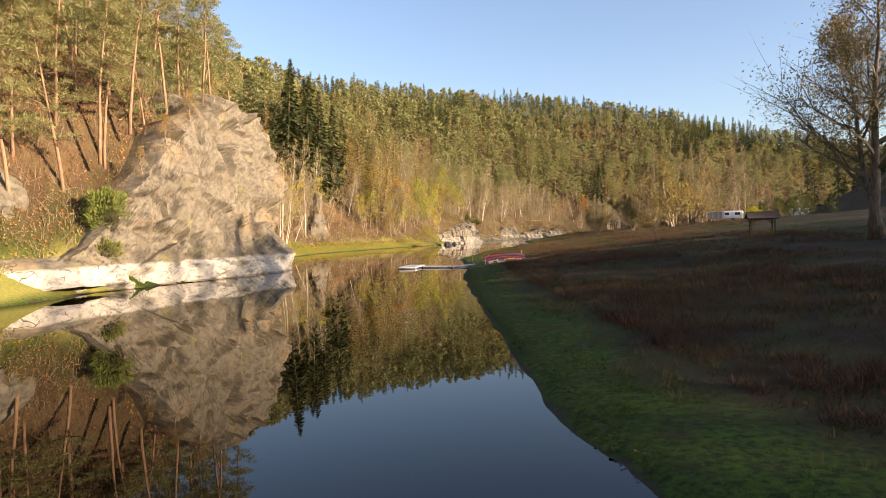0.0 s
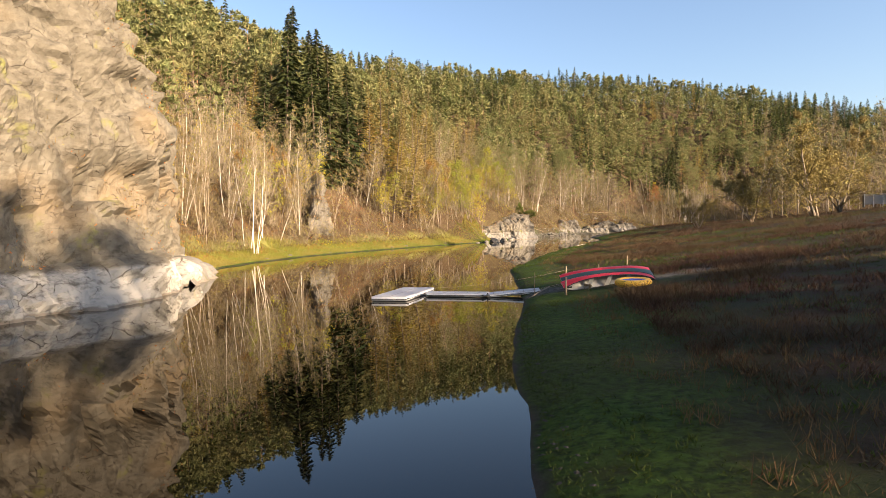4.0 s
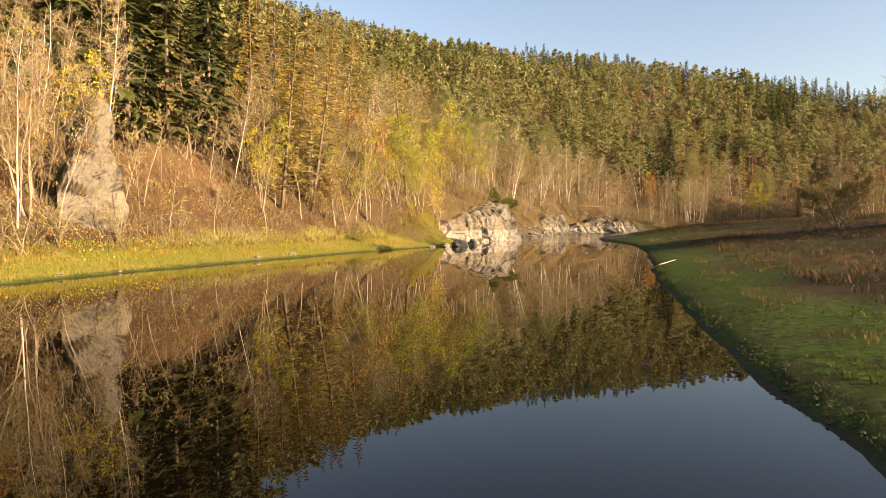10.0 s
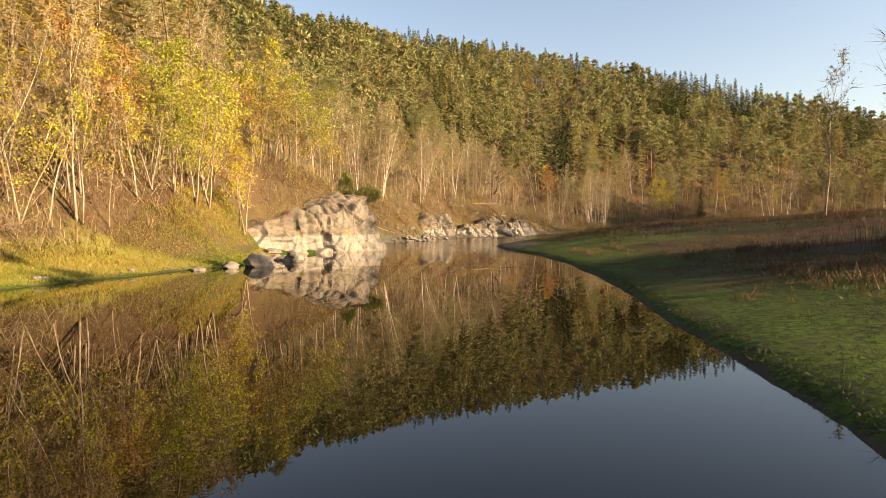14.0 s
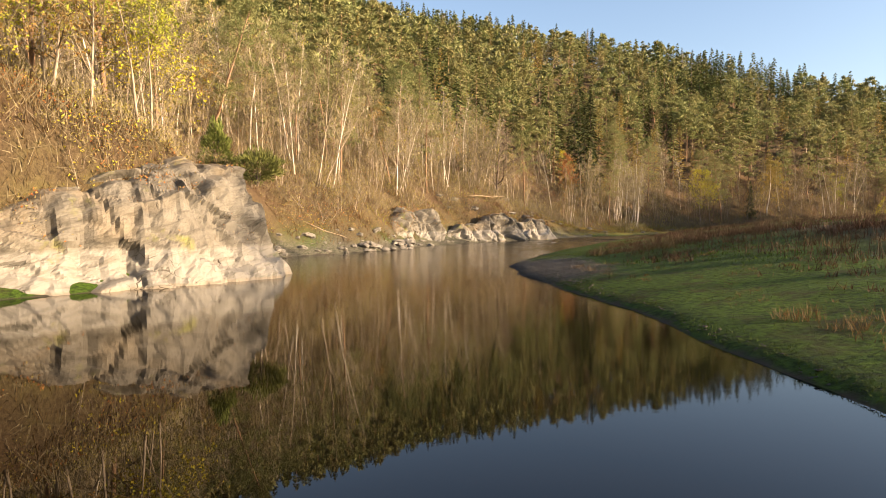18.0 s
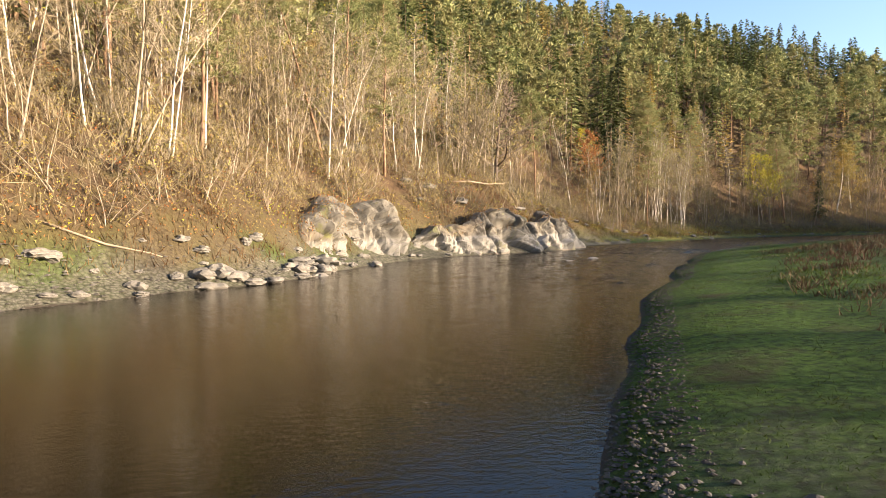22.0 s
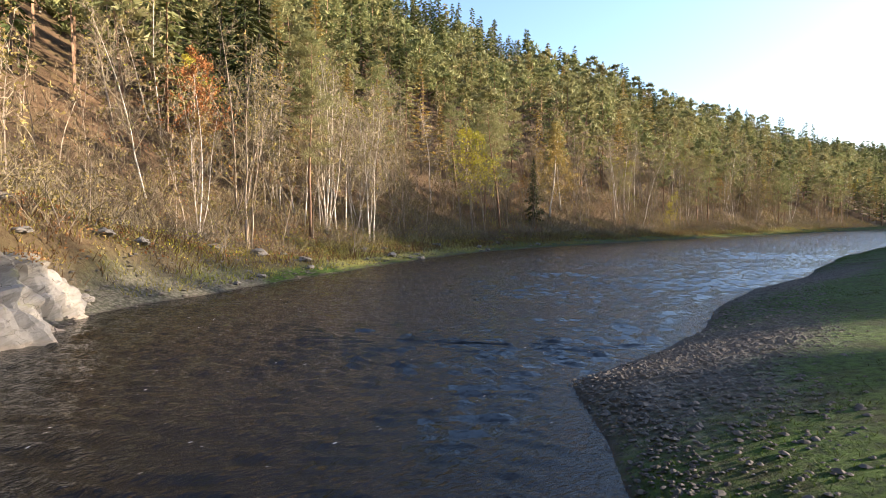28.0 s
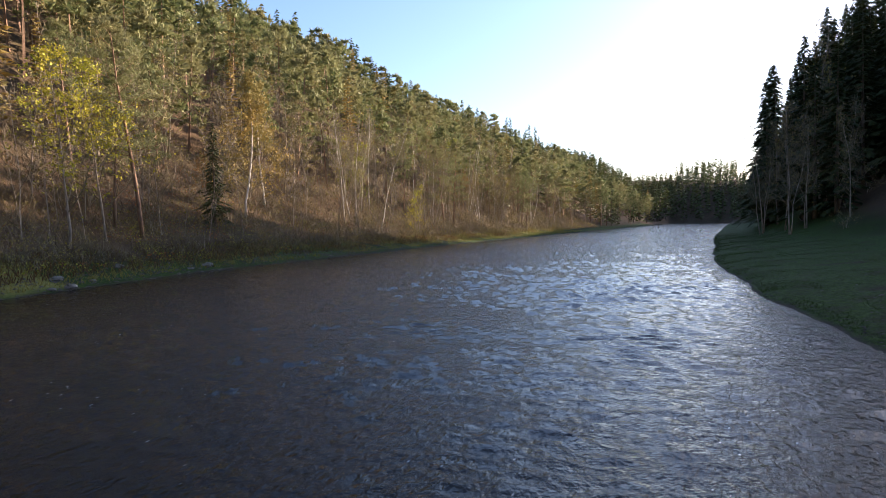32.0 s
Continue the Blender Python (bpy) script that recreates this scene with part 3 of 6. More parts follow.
wf = np.concatenate([np.stack([q, q + 1, q + b + 1], -1), np.stack([q, q + b + 1, q + b], -1)])
used, inv = np.unique(wf, return_inverse=True)
wv = np.stack([WXX, WYY, WZ + 0.004], -1).reshape(-1, 3)[used]
water = tagged(new("water", tri_mesh("water", [(-60, -200, -0.055), (900, -200, -0.055), (900, 420, -0.055), (-60, 420, -0.055)], [(0, 1, 2), (0, 2, 3)], [WATER])),
               "dark brown river below the valley slopes", "river", kind="structure")
pool = tagged(new("water_pool", tri_mesh("water_pool", [(-60, -200, 0), (60, -200, 0), (60, 153, 0), (19, 174.2, 0), (-60, 215.6, 0)], [(0, 1, 2), (0, 2, 3), (0, 3, 4)], [WATER])),
              "mirror-smooth dark pool of the river", "river", kind="structure")
run = tagged(new("water_run", tri_mesh("water_run", wv, inv.reshape(-1, 3), [WATER], smooth=True)), "rippled fast run of the river", "river", kind="structure")


# ---- trees: a few of each kind, then copied ----
def crooked(rng, start, way, length, n=5, wander=0.12, lift=0.0):
    pts = [np.array(start, float)]
    d = np.array(way, float)
    d /= np.linalg.norm(d)
    for _ in range(n):
        d = d + rng.normal(size=3) * wander + np.array([0, 0, lift])
        d /= np.linalg.norm(d)
        pts.append(pts[-1] + d * length / n)
    return np.array(pts)


def along(pts, s):
    s = np.clip(s, 0, 0.999) * (len(pts) - 1)
    i = int(s)
    return pts[i] + (pts[i + 1] - pts[i]) * (s - i)


def thing(name, label, category, parts, group=""):
    """An Empty with mesh parts (name, mesh, label)."""
    root = tagged(new(name), label, category, group)
    for pn, pm, pl in parts:
        ob = new(pn, pm)
        ob.parent = root
        if pl:
            tagged(ob, pl)
    return root


def broadleaf(rng, h, r, leaf=None, n_leaf=0, leaf_size=0.2, limbs=20, subs=5, twigs=5, first=0.35, spread=0.32, lean=0.04, stems=1, twig_w=0.012, up=0.55, sides=6):
    """Trunk, limbs with twigs, and leaves as three buffers."""
    wood, fine, crown = Buf(), Buf(), Buf()
    tips = []
    for s in range(stems):
        d = np.array([rng.normal() * lean * (1 + 2 * (stems > 1)), rng.normal() * lean * (1 + 2 * (stems > 1)), 1.0])
        hs = h * (1 if s == 0 else rng.uniform(0.65, 0.95))
        base = np.array([0, 0, -0.3]) + (np.array([*rng.normal(size=2) * 0.35, 0]) if s else 0)
        trunk = crooked(rng, base, d, hs + 0.3, 8, 0.06, 0.012)
        rr = r * (1 if s == 0 else rng.uniform(0.5, 0.9)) * (1 - np.linspace(0, 0.93, 9) ** 0.9)
        rr[0] *= 1.35
        tube(wood, trunk, rr, sides, sides > 3)
        nl = max(4, limbs // stems)
        for k in range(nl):
            t = first + (1 - first) * (k + rng.uniform(0, 1)) / nl
            p = along(trunk, t)
            a = k * 2.4 + rng.uniform(-0.5, 0.5)
            reach = hs * spread * (1.05 - t) / (1.05 - first) * rng.uniform(0.6, 1.15) + 0.5
            limb = crooked(rng, p, (math.cos(a), math.sin(a), up + t * 0.7), reach, 4, 0.16, 0.06)
            lr = max(0.012, r * (1 - t) * 0.5)
            tube(fine, limb, lr * np.linspace(1, 0.25, 5) + 0.006, 3, False)
            for j in range(subs):
                q0 = along(limb, rng.uniform(0.25, 1.0))
                sub = crooked(rng, q0, limb[-1] - limb[0] + rng.normal(size=3) * reach * 0.6, reach * rng.uniform(0.3, 0.55), 2, 0.22, 0.08)
                sl = np.linalg.norm(sub[-1] - sub[0])
                leaves(fine, sub[:1], sl, rng, (lr * 0.6 + 0.014 + twig_w) / sl, (sub[-1] - sub[0])[None] / sl)
                dirs = (sub[-1] - sub[0])[None] * 0.8 + rng.normal(size=(twigs, 3)) * reach * 0.22
                starts = sub[0] + (sub[-1] - sub[0]) * rng.uniform(0.1, 1, size=(twigs, 1))
                ln = np.linalg.norm(dirs, axis=1)
                leaves(fine, starts, ln, rng, twig_w / np.maximum(ln, 0.05) * 2, dirs / ln[:, None])
                tips.append(starts + dirs * rng.uniform(0.2, 1.0, size=(twigs, 1)))
    if leaf and n_leaf:
        tips = np.concatenate(tips)
        pick = tips[rng.integers(0, len(tips), n_leaf)] + rng.normal(size=(n_leaf, 3)) * h * 0.012
        leaves(crown, pick, leaf_size * rng.uniform(0.6, 1.3, n_leaf), rng, 0.75)
    return wood, fine, crown


def pine(rng, h, r, pads=26, first=0.45, size=0.5, per=30, slim=0.6, wide=0.16, limbs=True):
    """Trunk, bare below, and a crown of separate needle pads in loose tiers."""
    wood, crown = Buf(), Buf()
    trunk = crooked(rng, (0, 0, -0.3), (rng.normal() * 0.03, rng.normal() * 0.03, 1), h + 0.3, 8, 0.03)
    keep = slice(None, None, 1 if limbs else 4)
    tube(wood, trunk[keep], (r * np.linspace(1.1, 0.2, 9))[keep], 6 if limbs else 3, limbs)
    for k in range(pads):
        q = (k + rng.uniform(0, 1)) / pads
        t = first + (0.985 - first) * q ** 0.85
        a = k * 2.4 + rng.uniform(-0.6, 0.6)
        reach = h * wide * (0.30 + 0.85 * math.sin(math.pi * min(1, q * 0.72 + 0.28))) * rng.uniform(0.55, 1.2)
        p = along(trunk, t)
        limb = crooked(rng, p, (math.cos(a), math.sin(a), 0.10 + q * 0.5), reach, 3, 0.14, 0.06)
        if limbs:
            tube(wood, limb, r * 0.28 * (1.05 - t) * np.linspace(1, 0.3, 4) + 0.012, 3, False)
        for c, f in (((0.62, 0.36), (0.98, 0.30)) if limbs else ((0.8, 0.44),)):
            rx = reach * f + 0.012 * h
            clump(crown, along(limb, c) + rng.normal(size=3) * reach * 0.07, rx, rx * rng.uniform(0.38, 0.6), per, size, rng, slim)
    clump(crown, trunk[-1] - np.array([0, 0, 0.02 * h]), 0.05 * h, 0.055 * h, per, size, rng, slim)
    return wood, crown


def spruce(rng, h, r, dense=1.0, first=0.06, wide=0.17, droop=0.3, size=0.3, slim=0.42, per=9):
    """A cone of separate drooping boughs."""
    wood, crown = Buf(), Buf()
    trunk = crooked(rng, (0, 0, -0.3), (rng.normal() * 0.01, rng.normal() * 0.01, 1), h + 0.3, 6, 0.008)
    cut = 1 if dense > 0.8 else 3
    tube(wood, trunk[::cut], (r * np.linspace(1.1, 0.06, 7))[::cut], 6 if cut == 1 else 3, cut == 1)
    n = int(130 * dense)
    for k in range(n):
        t = first + (0.99 - first) * ((k + rng.uniform(0, 1)) / n) ** 0.9
        reach = (h * wide * (1 - t) ** 0.8 * (0.8 + 0.2 * math.sin(t * 37)) + 0.15) * rng.uniform(0.6, 1.15)
        a = k * 2.4 + rng.uniform(-0.5, 0.5)
        p = along(trunk, t)
        out = np.array([math.cos(a), math.sin(a), 0])
        s = np.sqrt(np.linspace(0.1, 1, per))[:, None]
        pts = p + out * reach * s + np.array([0, 0, 1.0]) * (0.15 * s - droop * s * s) * reach
        side = np.cross(out, (0, 0, 1)) * np.where(np.arange(per) % 2, 1, -1)[:, None]
        leaves(crown, pts - out * 0.1, (size + reach * 0.26) * rng.uniform(0.7, 1.2, per), rng, slim, out * 0.8 + side * rng.uniform(0.2, 1.0, (per, 1)) + np.array([0, 0, -0.1 - droop]), np.tile(out * 0.75 + np.array([0, 0, 0.8]), (per, 1)))
    return wood, crown


def lean_merge(buf, v, f, x, y, z, turn, scale, tilt=(0, 0)):
    c, s = math.cos(turn), math.sin(turn)
    p = v * scale
    p = np.stack([p[:, 0] * c - p[:, 1] * s + p[:, 2] * tilt[0], p[:, 0] * s + p[:, 1] * c + p[:, 2] * tilt[1], p[:, 2]], -1)
    buf.add(p + np.array([x, y, z]), f)


def woods(name, label, protos, spots, mats, rng):
    """A far wood: many trees joined, a part for each kind of surface. protos: lists of buffers, one for each material."""
    root = tagged(new(name), label, "forest", kind="stuff")
    packs = [Buf() for _ in mats]
    arr = [[b.arrays() for b in p] for p in protos]
    for x, y, z, s in spots:
        p = arr[rng.integers(len(arr))]
        turn = rng.uniform(0, 6.28)
        for pack, (v, f) in zip(packs, p):
            if len(v):
                lean_merge(pack, v, f, x, y, z - 0.3, turn, s)
    for pack, (mat, pn) in zip(packs, mats):
        ob = new(pn, pack.mesh(pn, [mat]))
        ob.parent = root
        tagged(ob, kind="stuff")
    return root


# ---- far woods on the slopes ----
def scatter(rng, n, x0, x1, y0, y1, keep, gap):
    """Places in a box that keep() allows, at least gap apart."""
    out, cells = [], {}
    xs, ys = rng.uniform(x0, x1, n), rng.uniform(y0, y1, n)
    h, dl, dr = height(xs, ys, True)
    ok = keep(xs, ys, h, dl, dr)
    for x, y, z, o in zip(xs, ys, h, ok):
        if not o:
            continue
        c = (int(x // gap), int(y // gap))
        if any((x - a) ** 2 + (y - b) ** 2 < gap * gap for i in (-1, 0, 1) for j in (-1, 0, 1) for a, b in cells.get((c[0] + i, c[1] + j), ())):
            continue
        cells.setdefault(c, []).append((x, y))
        out.append((x, y, z))
    return out


rng = np.random.default_rng(21)
far_pine = [pine(rng, 16, 0.17, 24, f, 0.80, 40, 0.42, w, False) for f, w in ((0.34, 0.185), (0.28, 0.175), (0.42, 0.195), (0.22, 0.165))] + [spruce(rng, 17, 0.2, 0.5, 0.12, 0.19, 0.25, 0.5, 0.6, 8)]
farther_pine = [pine(rng, 16, 0.18, 16, f, 1.25, 22, 0.5, w, False) for f, w in ((0.32, 0.195), (0.25, 0.175), (0.4, 0.205))] + [spruce(rng, 17, 0.2, 0.36, 0.1, 0.2, 0.25, 0.75, 0.65, 7)]
hill_spruce = [spruce(rng, 18, 0.2, 0.32, 0.08, 0.16, 0.3, 0.6, 0.8, 5) for _ in range(3)]
far_spruce = [spruce(rng, 18, 0.2, 0.5, 0.08, 0.18, 0.35, 0.5, 0.6, 8) for _ in range(4)]
end_spruce = [spruce(rng, 18, 0.2, 0.22, 0.05, 0.19, 0.3, 1.1, 0.8, 5) for _ in range(3)]
far_broad = [broadleaf(rng, 13, 0.11, OLIVE_LEAF, n, 0.34, 11, 4, 5, 0.22, 0.25, twig_w=0.035, up=0.9, sides=3) for n in (160, 60, 260)]
far_larch = [spruce(rng, 18, 0.16, 0.6, 0.12, 0.13, 0.05, 0.4, 0.4, 8) for _ in range(2)]


def on_left(x, y, h, dl, dr):
    edge = np.interp(x, [-60, 0, 60, 130, 250, 310], [24, 22, 24, 20, 12, 4])
    return (dl > edge) & (dl < np.interp(x, [-60, 40, 230, 320, 700], [130, 215, 160, 110, 130])) & (y > -10)


spots = scatter(rng, 60000, -120, 480, -10, 480, on_left, 3.9)
spots = [s for s in spots if s[0] < 330 or rng.uniform() < 0.5]
inland = signed(LEFT, LEFT_FAR, *np.array(spots)[:, :2].T)
mixw = np.array([fbm(np.array([s[0]]), np.array([s[1]]), 26, 41)[0] for s in spots]) + rng.normal(size=len(spots)) * 0.35 + 0.45 * np.clip((inland - 45) / 60, -0.5, 1)
sized = [(x, y, z, rng.uniform(0.7, 1.15)) for x, y, z in spots]
deep = inland > 62
woods("pine_wood", "green pine forest on the steep valley slope", far_pine, [s for s, m, d in zip(sized, mixw, deep) if -0.42 < m < 0.5 and not d], [(PINE_BARK, "trunks"), (PINE_LEAF, "crowns")], rng)
woods("pine_wood", "green pine forest on the upper valley slope", farther_pine, [s for s, m, d in zip(sized, mixw, deep) if -0.42 < m < 0.5 and d], [(PINE_BARK, "trunks"), (PINE_LEAF, "crowns")], rng)
woods("spruce_wood", "dark spruce forest on the steep valley slope", far_spruce, [s for s, m in zip(sized, mixw) if m >= 0.5], [(DARK_BARK, "trunks"), (SPRUCE_LEAF, "crowns")], rng)
bl = [s for s, m in zip(sized, mixw) if m <= -0.42]
woods("broadleaf_wood", "brown autumn broadleaf trees on the valley slope", far_broad, bl[::5] + bl[1::5] + bl[2::5] + bl[3::5], [(GREY_BARK, "trunks"), (TWIG, "limbs"), (OLIVE_LEAF, "crowns")], rng)
woods("larch_wood", "golden larches among the forest", far_larch, bl[4::5], [(DARK_BARK, "trunks"), (LARCH_LEAF, "crowns")], rng)


def on_right(x, y, h, dl, dr):
    return (dr > 10) & (h > np.where(y > 215, 7, 12.5)) & (x < 480) & ((x < 260) | (dr < 70))


# The second lot stands unseen on hill3 and only adds to its shade.
spots = [(x, y, z, rng.uniform(0.8, 1.2)) for x, y, z in scatter(rng, 4000, 30, 480, 60, 312, on_right, 7.5) + scatter(rng, 6000, 40, 200, -130, 60, on_right, 5.0)]
ends = [(x, y, z, rng.uniform(0.8, 1.15)) for x, y, z in scatter(rng, 9000, 440, 690, 200, 480, lambda x, y, h, dl, dr: (h > 1.5), 6.5)]
woods("far_spruce_wood", "distant dark spruce forest closing the valley", end_spruce, ends, [(DARK_BARK, "trunks"), (SPRUCE_LEAF, "crowns")], rng)
woods("hill_spruce_wood", "dark spruce forest on the mostly unseen hill, added for its shade", hill_spruce, spots, [(DARK_BARK, "trunks"), (SPRUCE_LEAF, "crowns")], rng)

# ---- nearer trees, one by one ----
rng = np.random.default_rng(5)


def tree_kind(name, label, protos, mats, part_names):
    made = []
    for bufs in protos:
        parts = [(pn, b.mesh(pn, [m], smooth=(k == 0)), "") for k, (b, m, pn) in enumerate(zip(bufs, mats, part_names)) if b.n]
        made.append(thing(name, label, "tree", parts))
        for o in made[-1].children[1:]:
            tagged(o, kind="stuff")
    return made


class Planter:
    """Sets each prototype once, then copies."""

    def __init__(self, protos):
        self.protos, self.used = protos, [False] * len(protos)

    def put(self, x, y, scale=1.0, turn=None, tilt=(0, 0), k=None, sink=0.0):
        k = int(rng.integers(len(self.protos))) if k is None else k
        m = pose(x, y, at_ground(x, y) - sink, tilt[0], tilt[1], rng.uniform(0, 360) if turn is None else turn)
        ob = self.protos[k]
        if self.used[k]:
            ob = copy_thing(ob, m)
        self.used[k] = True
        ob.matrix_basis = m @ Matrix.Scale(scale * rng.uniform(0.94, 1.06), 4)
        return ob


WOODY = ["trunk", "branchwork", "foliage"]
birches = Planter(tree_kind("birch", "slender white-barked birch almost bare of leaves", [broadleaf(rng, 15, 0.078, YELLOW_LEAF, 160, 0.15, 22, 6, 6, 0.25, 0.2, 0.06, s, 0.014, 0.95) for s in (1, 2, 1, 3, 1)], [BIRCH_BARK, PALE_TWIG, YELLOW_LEAF], WOODY))
bare = Planter(tree_kind("bare_tree", "bare brown broadleaf tree on the slope", [broadleaf(rng, 15, 0.095, OLIVE_LEAF, n, 0.16, 22, 6, 6, 0.16, 0.23, 0.05, s, 0.016, 0.85) for s, n in ((1, 500), (3, 120), (2, 700), (1, 150), (2, 60))], [GREY_BARK, TWIG, OLIVE_LEAF], WOODY))
shrubs = Planter(tree_kind("shrub", "leafless brown shrub with many stems", [broadleaf(rng, 3.6, 0.035, OLIVE_LEAF, 150, 0.13, 12, 3, 6, 0.1, 0.4, 0.18, s) for s in (4, 5, 4)], [GREY_BARK, TWIG, OLIVE_LEAF], WOODY))
yellows = Planter(tree_kind("yellow_tree", "small tree with bright yellow autumn leaves", [broadleaf(rng, 12, 0.1, YELLOW_LEAF, 1700, 0.19, 18, 6, 5, 0.2, 0.3, 0.06, s) for s in (1, 3, 2)], [GREY_BARK, TWIG, YELLOW_LEAF], WOODY))
oaks = Planter(tree_kind("oak", "oak with orange-brown autumn leaves", [broadleaf(rng, 9, 0.14, OAK_LEAF, 1500, 0.2, 18, 5, 5, 0.2, 0.36, 0.05) for _ in range(3)], [GREY_BARK, TWIG, OAK_LEAF], WOODY))
russets = Planter(tree_kind("orange_birch", "birch with a dense orange autumn crown", [broadleaf(rng, 13, 0.12, LARCH_LEAF, 2400, 0.25, 20, 6, 5, 0.15, 0.24, 0.03) for _ in range(1)], [BIRCH_BARK, TWIG, LARCH_LEAF], WOODY))
olives = Planter(tree_kind("willow", "broad willow with thinning olive-yellow leaves", [broadleaf(rng, 13, 0.25, OLIVE_LEAF, 9500, 0.26, 34, 8, 6, 0.1, 0.46, 0.1, s) for s in (3, 4)], [GREY_BARK, TWIG, OLIVE_LEAF], WOODY))
pines = Planter(tree_kind("pine", "tall pine with bare reddish trunk and green crown", [pine(rng, 16, 0.17, n, f, 0.40, 100, 0.15) for n, f in ((34, 0.26), (30, 0.42), (32, 0.34), (28, 0.48))], [PINE_BARK, PINE_LEAF], ["trunk", "foliage"]))
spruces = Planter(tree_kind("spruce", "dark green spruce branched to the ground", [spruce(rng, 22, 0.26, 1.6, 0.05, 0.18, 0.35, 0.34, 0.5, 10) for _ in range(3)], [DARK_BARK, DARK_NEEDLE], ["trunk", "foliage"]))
larches = Planter(tree_kind("larch", "tall slender larch with golden autumn needles", [spruce(rng, 21, 0.2, 1.3, 0.1, 0.15, 0.05, 0.2, 0.22, 17) for _ in range(3)], [DARK_BARK, LARCH_LEAF], ["trunk", "foliage"]))


def band(n, y0, y1, d0, d1, x0=-70, x1=240, gap=3.0):
    return scatter(rng, n * 40, x0, x1, y0, y1, lambda x, y, h, dl, dr: (dl > d0) & (dl < d1), gap)[:n]


def plant(n, y0, y1, d0, d1, mix, x0=-70, x1=240, gap=3.0, lean=4):
    kinds, weights = zip(*mix)
    w = np.cumsum(weights) / sum(weights)
    for x, y, z in band(n, y0, y1, d0, d1, x0, x1, gap):
        if (-35 < x < -19 and 147 < y < 166 or 122 < x < 146 and 316 < y < 336 or 100 < x < 118 and 311 < y < 323) and rng.uniform() < 0.75:
            continue
        p, lo, hi = kinds[int(np.searchsorted(w, rng.uniform()))]
        p.put(x, y, rng.uniform(lo, hi), tilt=tuple(rng.normal(size=2) * lean))


B, N, S, YL, O, P, SP, LA = (birches, 0.75, 1.15), (bare, 0.6, 1.1), (shrubs, 0.7, 1.3), (yellows, 0.6, 1.0), (oaks, 0.6, 1.0), (pines, 0.75, 1.1), (spruces, 0.7, 1.0), (larches, 0.8, 1.1)
plant(55, 25, 98, 8, 30, [(P, 9), (N, 1), (O, 1)], x1=-24, gap=2.3)
plant(105, 90, 150, 8, 26, [(B, 3), (N, 7), (O, 1.2), (YL, 0.8)], gap=2.1)
plant(12, 150, 190, 14, 28, [(SP, 1), (LA, 2)])
plant(85, 146, 205, 7, 26, [(N, 4), (LA, 1), (O, 2.5), (YL, 3.5), (B, 1)], x1=12, gap=2.1)
plant(165, 205, 292, 8, 32, [(B, 4), (N, 6), (S, 1), (P, 2.5), (O, 0.7)], x0=-20, x1=75, gap=2.0)
plant(110, 285, 345, 7, 26, [(B, 2), (N, 6), (YL, 0.8), (P, 1), (O, 0.5)], x0=60, gap=2.6)
for x, y, s in ((-31.5, 47.5, 0.95), (-33, 43.5, 0.9), (-30.5, 52.5, 0.9), (-35, 50, 1.0), (-34.5, 40, 0.85), (-32.5, 36.5, 0.9), (-36, 44, 1.05), (-29.2, 56.5, 0.85), (-26.8, 59.5, 0.8), (-25.5, 64, 0.75), (-27, 73, 0.8), (-29, 66, 0.85), (-31, 61, 0.9), (-33, 56, 0.9), (-33.5, 51, 0.85), (-35.5, 46, 0.9), (-30, 77, 0.75), (-34, 63, 0.95), (-38, 56, 1.0), (-37, 41, 0.9), (-40, 47, 1.0), (-32, 70, 0.9), (-35, 37, 0.85), (-39, 34, 0.95)):
    pines.put(x, y, s)
for x, y, z, s in ((-24, 66, 17.5, 0.75), (-25, 71, 18.0, 0.8), (-24.3, 75.5, 17, 0.7), (-26, 62, 16, 0.85), (-27.6, 58, 13.5, 0.85), (-28.5, 54.5, 10.5, 0.85)):
    pines.put(x, y, s, sink=at_ground(x, y) - z)
for x, y, z, s in ((-22.6, 65.5, 17.3, 0.3), (-24.6, 58.5, 12.5, 0.3), (-23.5, 61.5, 14.6, 0.32), (-25.3, 55.2, 9.5, 0.25)):
    oaks.put(x, y, s, sink=at_ground(x, y) - z)
plant(40, 315, 378, 6, 24, [(N, 5), (P, 2), (B, 1), (YL, 0.6)], x0=140, x1=330, gap=3.0)
plant(26, 178, 214, 4.5, 17, [(YL, 2), (O, 1)], x0=-22, x1=8, gap=2.0)
plant(75, 92, 200, 6, 20, [(S, 1)], x1=12, gap=1.6)
plant(150, 200, 330, 3.5, 20, [(S, 1)], x0=-5, x1=190, gap=1.6)

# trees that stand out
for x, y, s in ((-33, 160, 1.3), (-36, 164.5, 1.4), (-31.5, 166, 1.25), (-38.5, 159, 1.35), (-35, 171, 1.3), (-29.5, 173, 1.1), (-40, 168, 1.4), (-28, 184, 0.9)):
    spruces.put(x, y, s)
for x, y, s in ((-26, 178, 1.0), (-24, 183, 1.05), (-14, 192, 0.95), (-18, 196, 1.0), (-8, 201, 0.9)):
    larches.put(x, y, s)
for x, y, s in ((-29.4, 118, 1.1), (-31, 121, 1.0), (-29.6, 137.8, 1.0), (-32, 128, 1.05), (9.4, 247.4, 1.0), (32.4, 274.8, 1.1), (30, 271, 1.0), (25, 266, 0.9)):
    birches.put(x, y, s)
for x, y, a in ((-30.4, 131.2, 24), (-16.5, 179, 30), (-14.5, 181, 26)):
    birches.put(x, y, 0.7, 0, (0, a), 0)
